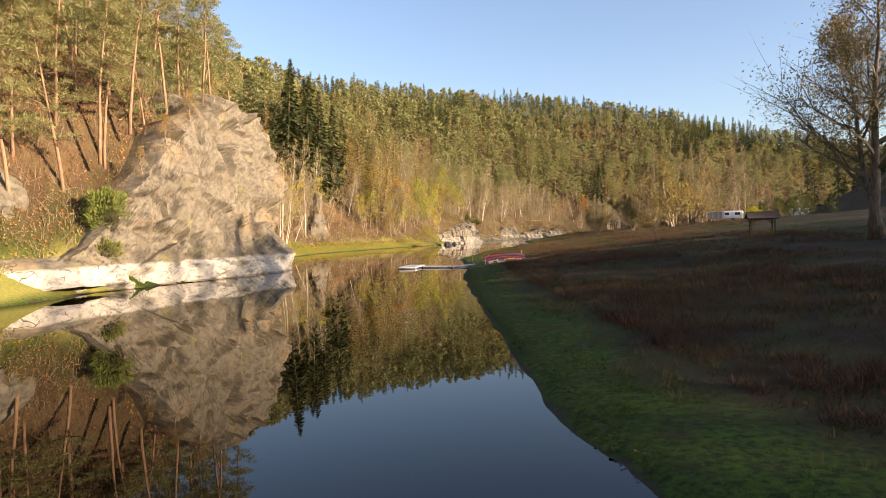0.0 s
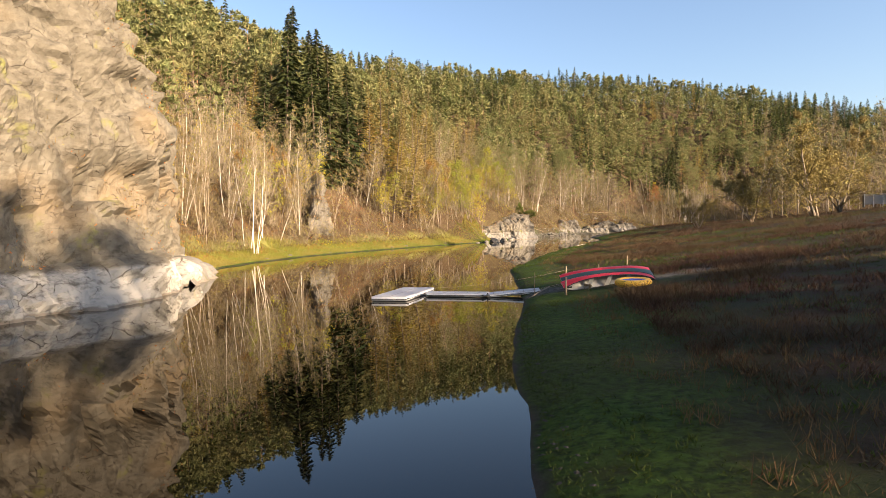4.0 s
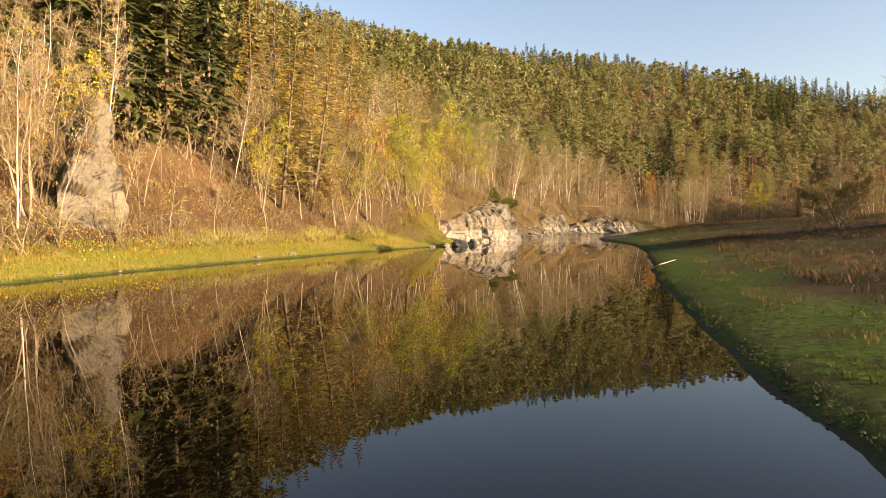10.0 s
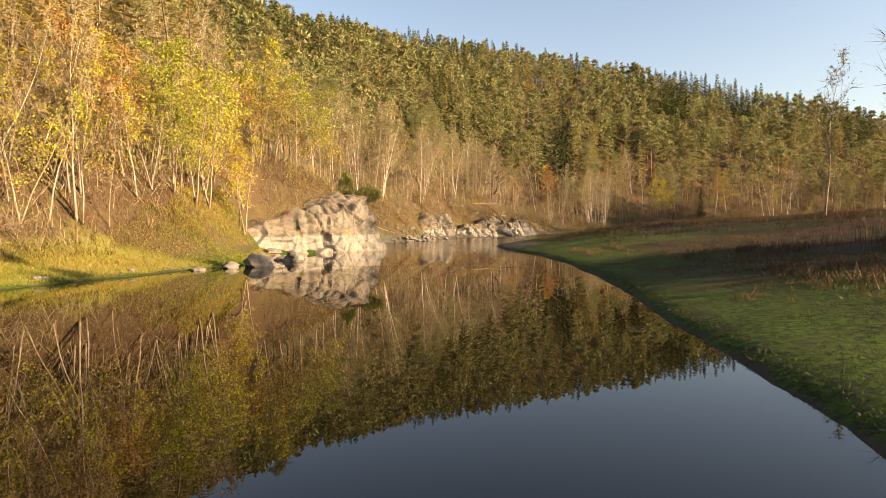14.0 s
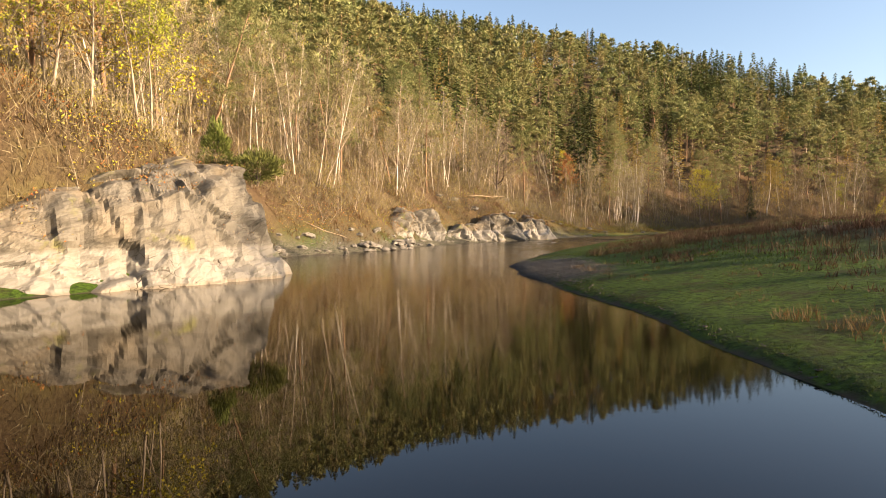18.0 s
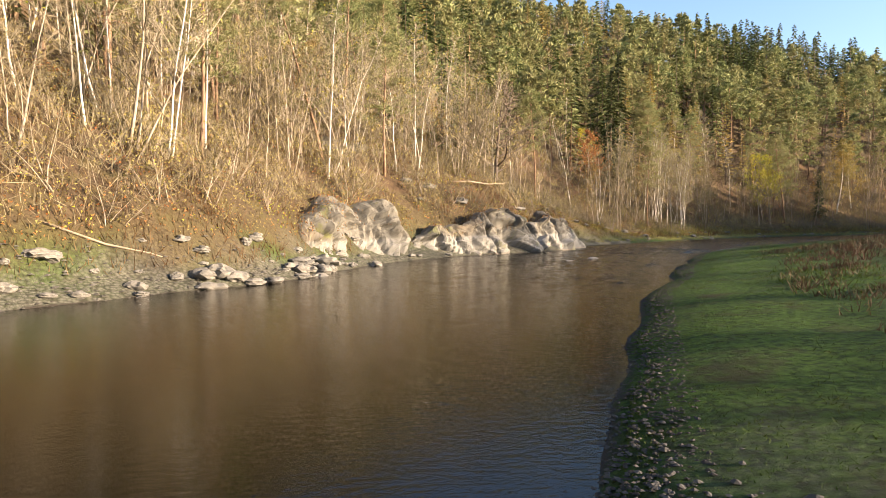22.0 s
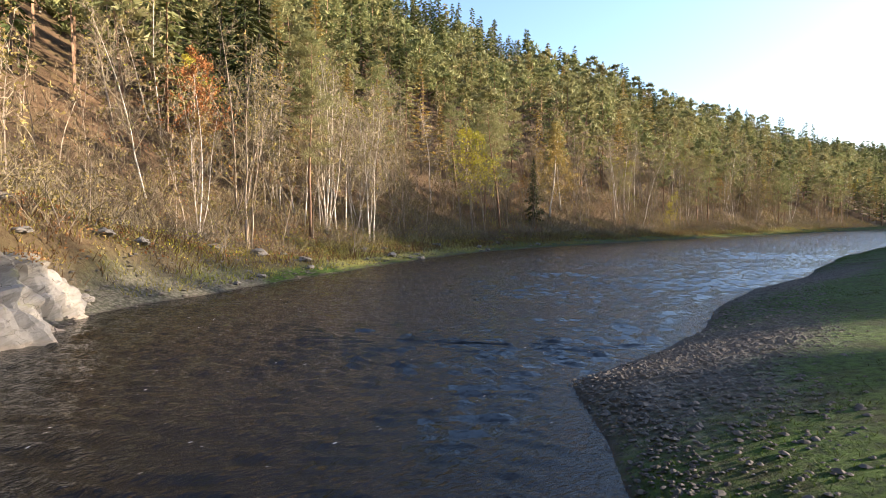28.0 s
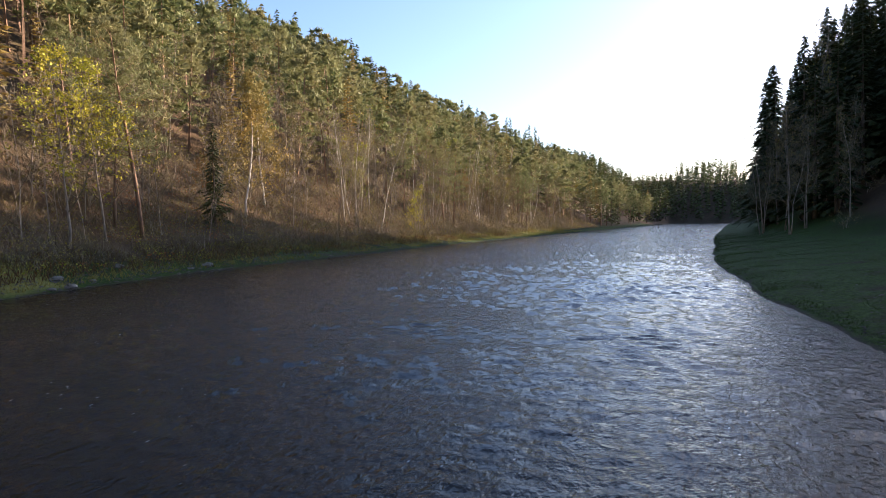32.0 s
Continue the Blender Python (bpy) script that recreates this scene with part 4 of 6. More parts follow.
for x, y, s in ((-4.5, 189.3, 0.9), (-2, 193, 0.8), (2, 205, 0.9), (-1, 207, 1.0), (4, 208, 0.8), (-6, 196, 1.0), (106, 320, 1.2), (110, 322, 1.1), (222, 362, 0.9)):
    yellows.put(x, y, s)
for x, y, s in ((-13, 183, 1.0), (-10, 186, 0.9), (-16, 186, 1.0)):
    oaks.put(x, y, s)
for k in range(18):
    birches.put(81 + rng.normal() * 3.2, 311.5 + rng.normal() * 1.5, rng.uniform(0.8, 1.05))
russets.put(132, 330, 1.25)
russets.put(138, 333, 1.1)
spruces.put(125, 327, 0.45)
for x, y, s, t in ((50, 141, 1.2, 0), (57, 148, 1.1, 0), (44, 150, 0.85, 0), (38, 158, 0.5, 0)):
    olives.put(x, y, s)
red_oaks = tree_kind("red_oak", "small oak with russet-red leaves beside dark spruces", [broadleaf(rng, 10, 0.14, RUSSET_LEAF, 1900, 0.2, 18, 5, 5, 0.2, 0.34, 0.05) for _ in range(2)], [GREY_BARK, TWIG, RUSSET_LEAF], WOODY)
for g, (x, y, s) in zip(red_oaks, ((66.5, 311, 1.1), (69, 314, 1.0))):
    g.matrix_basis = pose(x, y, at_ground(x, y)) @ Matrix.Scale(s, 4)
for x, y, s in ((75, 320, 1.05), (77.5, 322.5, 1.1)):
    spruces.put(x, y, s)
gnarled = broadleaf(rng, 13, 0.30, None, 0, 0.1, 30, 7, 6, 0.12, 0.5, 0.1, 1, 0.02, 0.25)
g = tree_kind("dead_oak", "dark gnarled leafless oak with wide limbs on the slope", [gnarled], [DARK_BARK, DARK_BARK, OAK_LEAF], WOODY)[0]
g.matrix_basis = pose(42.8, 280.5, at_ground(42.8, 280.5), 0, 4, 40)
great = broadleaf(rng, 17, 0.36, OLIVE_LEAF, 17000, 0.15, 50, 10, 8, 0.2, 0.40, 0.08, 2, 0.016)
g = tree_kind("great_willow", "tall spreading willow almost bare, in shade", [great], [DARK_BARK, TWIG, OLIVE_LEAF], WOODY)[0]
g.matrix_basis = pose(28.2, 42, at_ground(28.2, 42))
for x, y, s in ((176, 273, 1.5), (172, 271, 1.2), (181, 275, 1.3)):
    bare.put(x, y, s)
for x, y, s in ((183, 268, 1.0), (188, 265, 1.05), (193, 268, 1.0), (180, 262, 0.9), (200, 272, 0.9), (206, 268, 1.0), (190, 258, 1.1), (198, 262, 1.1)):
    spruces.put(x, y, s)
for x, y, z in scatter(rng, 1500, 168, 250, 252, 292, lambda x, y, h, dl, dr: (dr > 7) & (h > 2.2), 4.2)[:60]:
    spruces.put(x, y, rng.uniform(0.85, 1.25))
for x, y, z in scatter(rng, 900, 163, 190, 262, 284, lambda x, y, h, dl, dr: (dr > 4) & (dr < 14), 3.0)[:10]:
    bare.put(x, y, rng.uniform(0.8, 1.1))
for x, y, z in scatter(rng, 900, 120, 250, 240, 292, lambda x, y, h, dl, dr: (dr > 4) & (h > 1.8), 3.0)[:36]:
    shrubs.put(x, y, rng.uniform(0.6, 1.1))
for x, y, s in ((62, 186, 1.5), (66, 190, 1.3), (58, 192, 1.1), (70, 183, 1.4), (75, 195, 1.3), (64, 178, 1.35), (69, 174, 1.5), (73, 180, 1.2), (78, 186, 1.5), (82, 176, 1.4), (76, 168, 1.3), (86, 188, 1.4), (72, 190, 1.1), (80, 198, 1.3)):
    bare.put(x, y, s)
for p in (birches, bare, shrubs, yellows, oaks, russets, olives, pines, spruces, larches):
    for ob, used in zip(p.protos, p.used):
        if not used:
            for o in (*ob.children, ob):
                bpy.data.objects.remove(o)


# ---- rock faces ----
def facets(p, spacing, amp, tilt, seed):
    """Piecewise planar offsets: blocks bounded by joints."""
    r = np.random.default_rng(seed)
    lo, hi = p.min(0) - 1, p.max(0) + 1
    n = int(np.clip(np.prod((hi - lo) / spacing), 12, 500))
    c = r.uniform(lo, hi, (n, 3))
    a, b = r.normal(size=n) * amp, r.normal(size=(n, 3)) * tilt
    out = np.zeros(len(p))
    k0 = a - (c * b).sum(-1)
    for s in range(0, len(p), 3000):
        q = p[s:s + 3000]
        d = (((q[:, None] - c[None]) * np.array([1, 1, 1.5])) ** 2).sum(-1)
        w = np.exp(-np.minimum((d - d.min(1)[:, None]) / (0.07 * spacing * spacing), 50))
        out[s:s + 3000] = (w * (q @ b.T + k0)).sum(1) / w.sum(1)
    return out


def resample(pts, pitch):
    pts = np.asarray(pts, float)
    s = np.r_[0, np.cumsum(np.linalg.norm(np.diff(pts[:, :2], axis=0), axis=1))]
    t = np.linspace(0, s[-1], max(4, int(s[-1] / pitch)))
    return np.stack([np.interp(t, s, pts[:, k]) for k in range(pts.shape[1])], -1)


def rock_face(name, label, base, profile, mat, pitch=0.4, rough=1.0, seed=1, foot=0.0, ribs=0.0, tufts=0, jag=0.0, fissures=0.0):
    """A face along base rows of (x, y, top height); land lies to the left of the row's way. profile: (setback, share of the height)."""
    rows = resample(base, pitch)
    rows[:, 2] *= 1 + jag * (smooth_noise(np.arange(len(rows)) * pitch, np.zeros(len(rows)), 2.3, seed + 8) + 0.5 * smooth_noise(np.arange(len(rows)) * pitch, np.zeros(len(rows)), 0.9, seed + 9))
    d = np.gradient(rows[:, :2], axis=0)
    for _ in range(16):
        d[1:-1] = (d[:-2] + d[1:-1] * 2 + d[2:]) / 4
    d /= np.linalg.norm(d, axis=1)[:, None]
    inward = np.stack([-d[:, 1], d[:, 0]], -1)
    prof = np.array(profile, float)
    ln = np.r_[0, np.cumsum(np.hypot(np.diff(prof[:, 0]), np.diff(prof[:, 1]) * rows[:, 2].max()))]
    tt = np.linspace(0, ln[-1], int(ln[-1] / pitch))
    sb, sh = np.interp(tt, ln, prof[:, 0]), np.interp(tt, ln, prof[:, 1])
    scale = (rows[:, 2] / rows[:, 2].max()) ** 0.6
    p = np.zeros((len(rows), len(tt), 3))
    p[..., :2] = rows[:, None, :2] + inward[:, None] * (sb[None] * scale[:, None])[..., None]
    p[..., 2] = foot + sh[None] * rows[:, 2][:, None]
    flat = p.reshape(-1, 3)
    arc = np.repeat(np.arange(len(rows)) * pitch, len(tt))
    off = rough * (facets(flat, 3.8, 0.34, 0.14, seed) + facets(flat, 1.7, 0.14, 0.12, seed + 1) + 0.24 * fbm(arc, flat[:, 2] * 0.8, 2.4, seed + 60, 4))
    for k, (dip, gap, amp) in enumerate(((0.75, 1.15, 0.20), (0.55, 0.55, 0.045), (-1.6, 1.9, 0.16))):
        bed = (arc * dip + flat[:, 2]) / gap + 0.9 * fbm(arc, flat[:, 2], 2.8, seed + 30 + k, 2)
        part_bed = bed - np.floor(bed)
        lift = np.minimum(part_bed / 0.82, (1 - part_bed) / 0.18)
        off = off + rough * amp * (lift - 0.5) * (0.7 + 0.6 * smooth_noise(np.floor(bed) * 3.1, arc * 0.3, 1.0, seed + 40 + k))
    off = off + ribs * (smooth_noise(arc + flat[:, 2] * 0.35, arc * 0, 2.6, seed) + 0.5 * smooth_noise(arc - flat[:, 2] * 0.2, arc * 0, 1.1, seed + 3)) * np.repeat(scale, len(tt))
    for k, (way, wide) in enumerate(((0.35, 1.9), (-0.15, 3.1), (0.9, 4.5))):
        n1 = smooth_noise(arc + flat[:, 2] * way, flat[:, 2] * 0.12, wide, seed + 20 + k)
        off = off - fissures * 0.8 * np.exp(-(n1 / 0.17) ** 2) * np.repeat(scale, len(tt))
    out3 = np.repeat(np.concatenate([-inward, np.full((len(rows), 1), 0.25)], 1)[:, None], len(tt), 1).reshape(-1, 3)
    flat = flat + out3 * np.clip(off, -1.7, 1.7)[:, None]
    a, b = len(rows), len(tt)
    i, j = np.meshgrid(np.arange(a - 1), np.arange(b - 1), indexing="ij")
    q = (i * b + j).ravel()
    f = np.concatenate([np.stack([q, q + b, q + b + 1], -1), np.stack([q, q + b + 1, q + 1], -1)])
    rock = tagged(new(name, tri_mesh(name, flat, f, [mat])), label, "rock")
    if tufts:
        r = np.random.default_rng(seed + 50)
        e1, e2 = flat[f[:, 1]] - flat[f[:, 0]], flat[f[:, 2]] - flat[f[:, 0]]
        nz = np.abs(np.cross(e1, e2)[:, 2]) / (np.linalg.norm(np.cross(e1, e2), axis=1) + 1e-9)
        mid = flat[f].mean(1)
        good = np.flatnonzero((nz > 0.55) & (mid[:, 2] > foot + 2.0) & (fbm(mid[:, 0] + mid[:, 2], mid[:, 1], 2.5, seed) > 0.0))
        if len(good):
            for pn, pm, sz in (("moss", OLIVE_LEAF, 0.12), ("dry_grass", DRY_GRASS, 0.3), ("fallen_leaves", RUSSET_LEAF, 0.13)):
                at = mid[r.choice(good, tufts)] + r.normal(size=(tufts, 3)) * np.array([0.25, 0.25, 0.06]) + np.array([0, 0, 0.04])
                b = Buf()
                leaves(b, at, sz * r.uniform(0.5, 1.3, tufts), r, 0.6 if sz < 0.2 else 0.12, None if sz < 0.2 else np.tile([0, 0, 1.0], (tufts, 1)))
                ob = tagged(new(pn, b.mesh(pn, [pm])), kind="stuff")
                ob.parent = rock
    return rock


STEEP = [(-0.4, -0.06), (0, 0.0), (0.3, 0.05), (0.8, 0.095), (1.6, 0.125), (1.9, 0.3), (2.2, 0.55), (2.7, 0.8), (3.6, 0.95), (6.5, 1.0), (12, 0.97)]
rock_face("cliff", "tall grey-beige rock cliff with a white washed foot beside the water",
          [(-28.5, 45.5, 1.6), (-26.0, 48.0, 3.2), (-23.8, 51.4, 6.8), (-21.6, 56, 12.0), (-19.6, 61, 17), (-17.9, 70, 19), (-17.6, 75, 18.5), (-18.4, 79.5, 17.5), (-19.3, 83.0, 13.5), (-22.0, 87.0, 6.5), (-27.5, 90, 3)], STEEP, ROCK, 0.24, 1.1, 3, 0.0, 0.3, 2600, 0.05, 0.4)
BLUFF = [(-0.9, -0.1), (-0.45, 0.0), (0.15, 0.18), (0.75, 0.45), (1.2, 0.72), (2.4, 0.94), (4.2, 1.0), (9, 1.02)]
rock_face("rock_bluff", "rounded pale rock bluff rising from the river",
          [(-2.6, 187, 0.8), (-0.8, 193, 2.6), (1.3, 196.6, 3.9), (4.2, 198.6, 4.9), (7.2, 200.2, 6.3), (9.6, 202.2, 6.9), (11.7, 204.4, 6.4), (11.4, 208, 5), (9.0, 213, 2.2), (5, 216, 1.0)], BLUFF, PALE_ROCK, 0.17, 0.8, 7, 0.0, 0.25, 1600, 0.06, 0.35)
CRAG = [(-0.4, -0.1), (0, 0.0), (0.25, 0.15), (0.6, 0.5), (1.2, 0.8), (2.0, 0.97), (2.8, 1.0), (4.6, 0.75)]
rock_face("rock_outcrop", "jagged grey-white rock outcrop at the water's edge", [(19.0, 248.0, 0.8), (21.5, 246.8, 2.2), (23.6, 249.5, 4.2), (25.6, 253, 5.7), (27.6, 255.4, 5.3), (29.6, 257.2, 3.4), (29.6, 260.5, 1.0)], CRAG, PALE_ROCK, 0.16, 0.95, 11, 0.0, 0.55, 700, 0.2, 0.6)
rock_face("rock_outcrop", "long pale rock outcrop with washed foot beside the rapids",
          [(30.3, 258.0, 0.5), (32, 259.7, 2.0), (34.5, 261.4, 3.0), (39, 264, 3.6), (44, 267, 3.9), (48.3, 270, 3.8), (51.2, 274.5, 3.4), (53.2, 279.5, 3.2), (53.5, 283, 1.6), (51, 286, 0.8)], CRAG, PALE_ROCK, 0.16, 0.95, 13, 0.0, 0.55, 1000, 0.2, 0.6)
rock_face("rock_slab", "low dark-streaked rock slab running into the water", [(-18.8, 80.5, 1.6), (-20, 85, 2.0), (-22.5, 91, 1.7), (-25, 97, 0.8)], CRAG, PALE_ROCK, 0.3, 0.4, 17)
rock_face("rock_pinnacle", "pale weathered rock pinnacle standing on the wooded slope", [(-29.0, 141.5, 2.5), (-27.6, 142.8, 6.5), (-26.5, 144.6, 9.5), (-26.7, 146.8, 10.5), (-28.0, 148.4, 7), (-30, 149.5, 2.5)], CRAG, PALE_ROCK, 0.3, 0.9, 19, 3.4, 0.5, 900)
rock_face("rock_outcrop", "smooth tan rock outcrop on the leaf-covered slope", [(-33.5, 39, 2), (-32.2, 43, 4.5), (-31.2, 47, 5), (-31.5, 51, 3.5), (-32.5, 54, 2)], CRAG, ROCK, 0.4, 0.7, 23, 5.4, 0.2, 300)
rock_face("rock_outcrop", "low pale rock outcrop above the river bank", [(-29.5, 38.5, 1.4), (-27.8, 43, 2.0), (-26.0, 47.5, 2.0), (-25.0, 50, 1.4)], CRAG, ROCK, 0.35, 0.7, 29, 0.7)
rock_face("rock_outcrop", "weathered rock outcrop half hidden by trees", [(23, 269, 3), (25, 272, 5), (28, 275, 4.5), (31, 277, 2)], CRAG, ROCK, 0.35, 0.8, 31, 7.5)


# ---- boulders, one by one ----
def boulder_mesh(seed):
    bm = bmesh.new()
    bmesh.ops.create_icosphere(bm, subdivisions=3, radius=1.0)
    co = np.array([v.co for v in bm.verts])
    r = 1 + np.clip(facets(co, 0.9, 0.16, 0.32, seed), -0.35, 0.35) + facets(co, 0.4, 0.03, 0.1, seed + 5)
    for v, k in zip(bm.verts, r):
        v.co = v.co * float(k)
        v.co.z *= 0.72
    m = bpy.data.meshes.new("boulder")
    bm.to_mesh(m)
    bm.free()
    m.materials.append(COBBLE)
    return m


BOULDERS = [boulder_mesh(s) for s in (3, 14, 25, 36, 47)]


def boulder(x, y, size, flat=1.0, turn=0.0, label="pale grey boulder lying on the river bank", k=0, z=None):
    ob = tagged(new("boulder", BOULDERS[k % 5]), label, "boulder", "boulders along the bank")
    g0 = max(at_ground(x, y), -0.15) if z is None else z
    ob.matrix_basis = pose(x, y, g0 + size * 0.3 * flat, 0, 0, turn) @ Matrix.Diagonal((size, size * 0.8, size * flat, 1))
    return ob


rb = np.random.default_rng(77)
for x, y, s, fl in ((1.0, 178.6, 1.3, 0.8), (-0.8, 177.2, 0.7, 0.7), (3.0, 184.5, 1.0, 1.0), (2.0, 186.5, 0.7, 0.8), (1.2, 188.5, 0.8, 0.6), (3.2, 190.0, 0.6, 0.8), (-2.6, 175.6, 0.6, 0.6), (0.4, 192.5, 0.9, 0.5)):
    boulder(x, y, s, fl, rb.uniform(0, 360), "pale boulder at the water's edge beside the bluff", int(rb.integers(5)))
for n, y0, y1, d0, d1, x0, x1, lo, hi in ((26, 112, 178, 0.1, 1.0, -40, 5, 0.12, 0.4), (60, 218, 262, 0.0, 3.2, 5, 40, 0.2, 0.62), (14, 236, 252, -0.4, 1.4, 12, 30, 0.5, 1.0), (26, 280, 316, 0.0, 4.5, 52, 125, 0.2, 0.6), (14, 262, 300, 4, 10, 30, 90, 0.4, 0.9)):
    for x, y, z in band(n, y0, y1, d0, d1, x0, x1, 0.5):
        boulder(x, y, rb.uniform(lo, hi) * rb.uniform(0.7, 1.1), rb.uniform(0.45, 0.8), rb.uniform(0, 360), "", int(rb.integers(5)))
for ob in list(scene.objects):
    if ob.name.startswith("boulder") and "label" not in ob:
        tagged(ob, "grey-white boulder lying on the river bank")
boulder(44.6, 254.5, 0.55, 0.45, 20, "flat pale boulder awash in the rapids", 1, -0.1)
boulder(41.8, 252.2, 0.5, 0.35, 70, "low wet boulder awash in the rapids", 2, -0.15)


# ---- grass, weeds, undergrowth, pebbles ----
def shore_points(rng, poly, side, n, d0, d1, y0, y1, power=1.0):
    """Random places along a shore, d0 to d1 inland."""
    a, b = poly[:-1], poly[1:]
    ok = (b[:, 1] > y0) & (a[:, 1] < y1)
    a, b = a[ok], b[ok]
    ln = np.linalg.norm(b - a, axis=1)
    k = rng.choice(len(a), n, p=ln / ln.sum())
    s = rng.uniform(0, 1, (n, 1))
    nrm = np.stack([(b - a)[:, 1], -(b - a)[:, 0]], -1) / ln[:, None] * side
    d = d0 + (d1 - d0) * rng.uniform(0, 1, (n, 1)) ** power
    p = a[k] + (b - a)[k] * s + nrm[k] * d
    return p[:, 0], p[:, 1]


def blades(rng, x, y, z, tall, wide, lean=0.35):
    n = len(x)
    ang = rng.uniform(0, 6.28, n)
    tall, wide = tall * np.ones(n), wide * np.ones(n)
    base = np.stack([x, y, z - 0.02], -1)
    w = np.stack([np.cos(ang), np.sin(ang), 0 * ang], -1) * wide[:, None] * 0.5
    tip = base + np.stack([rng.normal(size=n) * lean * tall, rng.normal(size=n) * lean * tall, tall], -1)
    return np.stack([base - w, base + w, tip], 1).reshape(-1, 3), np.arange(3 * n).reshape(-1, 3)


def cover(name, label, v, f, mat, category="grass"):
    return tagged(new(name, tri_mesh(name, v, f, [mat])), label, category, kind="stuff")


rg = np.random.default_rng(99)
x, y = shore_points(rg, RIGHT, 1, 340000, 0.1, 10, 4, 284, 1.5)
h, dl, dr = height(x, y, True)
keep = (dr > 0.15) & (h > 0.07) & ~((x < 16) & (y > 60) & (y < 90) & (np.abs((y - 70) - 0.25 * (x - 4) - 0.35 * np.maximum(x - 9, 0)) < 1.0)) & (fbm(x, y, 3, 51) > -0.75)
keep &= ~((np.exp(-((x - 27.5) / 4.5) ** 2 - ((y - 203) / 7.5) ** 2) + np.exp(-((x - 64) / 8) ** 2 - ((y - 261) / 4.5) ** 2) + np.exp(-((x - 80) / 16) ** 2 - ((y - 268) / 2.6) ** 2)) > rg.uniform(0.25, 0.6, len(x)))
x, y, h, dr = x[keep], y[keep], h[keep], dr[keep]
tallness = rg.uniform(0.025, 0.06, len(x)) * (1 + np.clip(fbm(x, y, 2.5, 52), 0, 1) * 0.8)
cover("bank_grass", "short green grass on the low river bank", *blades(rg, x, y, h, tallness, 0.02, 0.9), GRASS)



def tufts(n, per, d0, d1, y0, y1, seed, thr, wide, power=1.0, grain=5):
    """Places in small tufts over the meadow, thinning out from patch to patch."""
    r = np.random.default_rng(seed)
    x, y = shore_points(r, RIGHT, 1, n, d0, d1, y0, y1, power)
    patch = fbm(x, y, grain, seed)
    h, dl, dr = height(x, y, True)
    keep = (patch + r.normal(size=n) * 0.45 > thr) & (dr > d0 * 0.7) & (x < 95) & (np.hypot(x - 6.5, y - 70) > 4.5)
    x, y = np.repeat(x[keep], per) + r.normal(size=keep.sum() * per) * wide, np.repeat(y[keep], per) + r.normal(size=keep.sum() * per) * wide
    return x, y, height(x, y), np.repeat(r.uniform(0.5, 1.2, keep.sum()) * (0.8 + np.clip(patch[keep], 0, 1) * 0.8), per) * r.uniform(0.55, 1.1, keep.sum() * per), r


x, y, h, k, r = tufts(15000, 15, 4.0, 30, 4, 110, 53, -0.12, 0.16, 1.5)
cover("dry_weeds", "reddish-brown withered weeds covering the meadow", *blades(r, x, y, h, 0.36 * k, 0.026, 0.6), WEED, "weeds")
x, y, h, k, r = tufts(9000, 11, 5.0, 46, 100, 250, 153, -0.05, 0.2, 1.2)
cover("dry_weeds", "rust-brown withered weeds in the sunlit meadow", *blades(r, x, y, h, 0.42 * k, 0.04, 0.55), WEED, "weeds")
x, y, h, k, r = tufts(7000, 10, 1.2, 22, 4, 120, 57, -0.1, 0.10, 1.6, 3)
cover("nettles", "tufts of low green nettles and herbs", *blades(r, x, y, h, 0.12 * k, 0.035, 0.9), GRASS, "herbs")
x, y, h, k, r = tufts(5000, 12, 2.2, 16, 4, 200, 58, 0.12, 0.14, 1.4, 4)
cover("straw_tufts", "yellowed grass tufts scattered on the bank", *blades(r, x, y, h, 0.26 * k, 0.02, 0.5), DRY_GRASS)
x, y = shore_points(rg, RIGHT, 1, 90000, 4, 40, 4, 240)
h, dl, dr = height(x, y, True)
keep = (fbm(x, y, 5, 54) > 0.05) & (x < 95) & (np.hypot(x - 6.5, y - 70) > 4)
x, y, h = x[keep], y[keep], h[keep]
cover("meadow_herbs", "low green herbs between the withered weeds", *blades(rg, x, y, h, rg.uniform(0.08, 0.2, len(x)), 0.06, 0.8), GRASS)
x, y = shore_points(rg, RIGHT, 1, 26000, 9, 42, 120, 270)
h, dl, dr = height(x, y, True)
keep = (fbm(x, y, 8, 55) > 0.15) & (dr > 8)
x, y, h = x[keep], y[keep], h[keep]
# Takes the dark weed tones in place of dry grass, for the meadow's shade.
cover("tall_dry_grass", "brown tall dry grass and reeds in the meadow", *blades(rg, x, y, h, rg.uniform(0.4, 0.9, len(x)), 0.03, 0.15), WEED)

x, y = shore_points(rg, LEFT, -1, 110000, 0.3, 9, 96, 182)
h, dl, dr = height(x, y, True)
keep = (dl > 0.3) & (dl < 7 + fbm(x, y, 4, 56))
x, y, h, dl = x[keep], y[keep], h[keep], dl[keep]
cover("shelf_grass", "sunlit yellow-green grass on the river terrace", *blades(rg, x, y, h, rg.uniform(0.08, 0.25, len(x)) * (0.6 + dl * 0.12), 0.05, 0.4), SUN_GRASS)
x, y = shore_points(rg, LEFT, -1, 60000, 0.4, 7, 283, 345)
h, dl, dr = height(x, y, True)
keep = (dl > 0.6) & (x < 260) & (fbm(x, y, 3, 59) > -0.4)
x, y, h = x[keep], y[keep], h[keep]
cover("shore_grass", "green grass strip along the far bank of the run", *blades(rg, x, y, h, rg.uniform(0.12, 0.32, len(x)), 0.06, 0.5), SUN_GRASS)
x, y = shore_points(rg, LEFT, -1, 150000, 1.5, 17, 8, 345)
h, dl, dr = height(x, y, True)
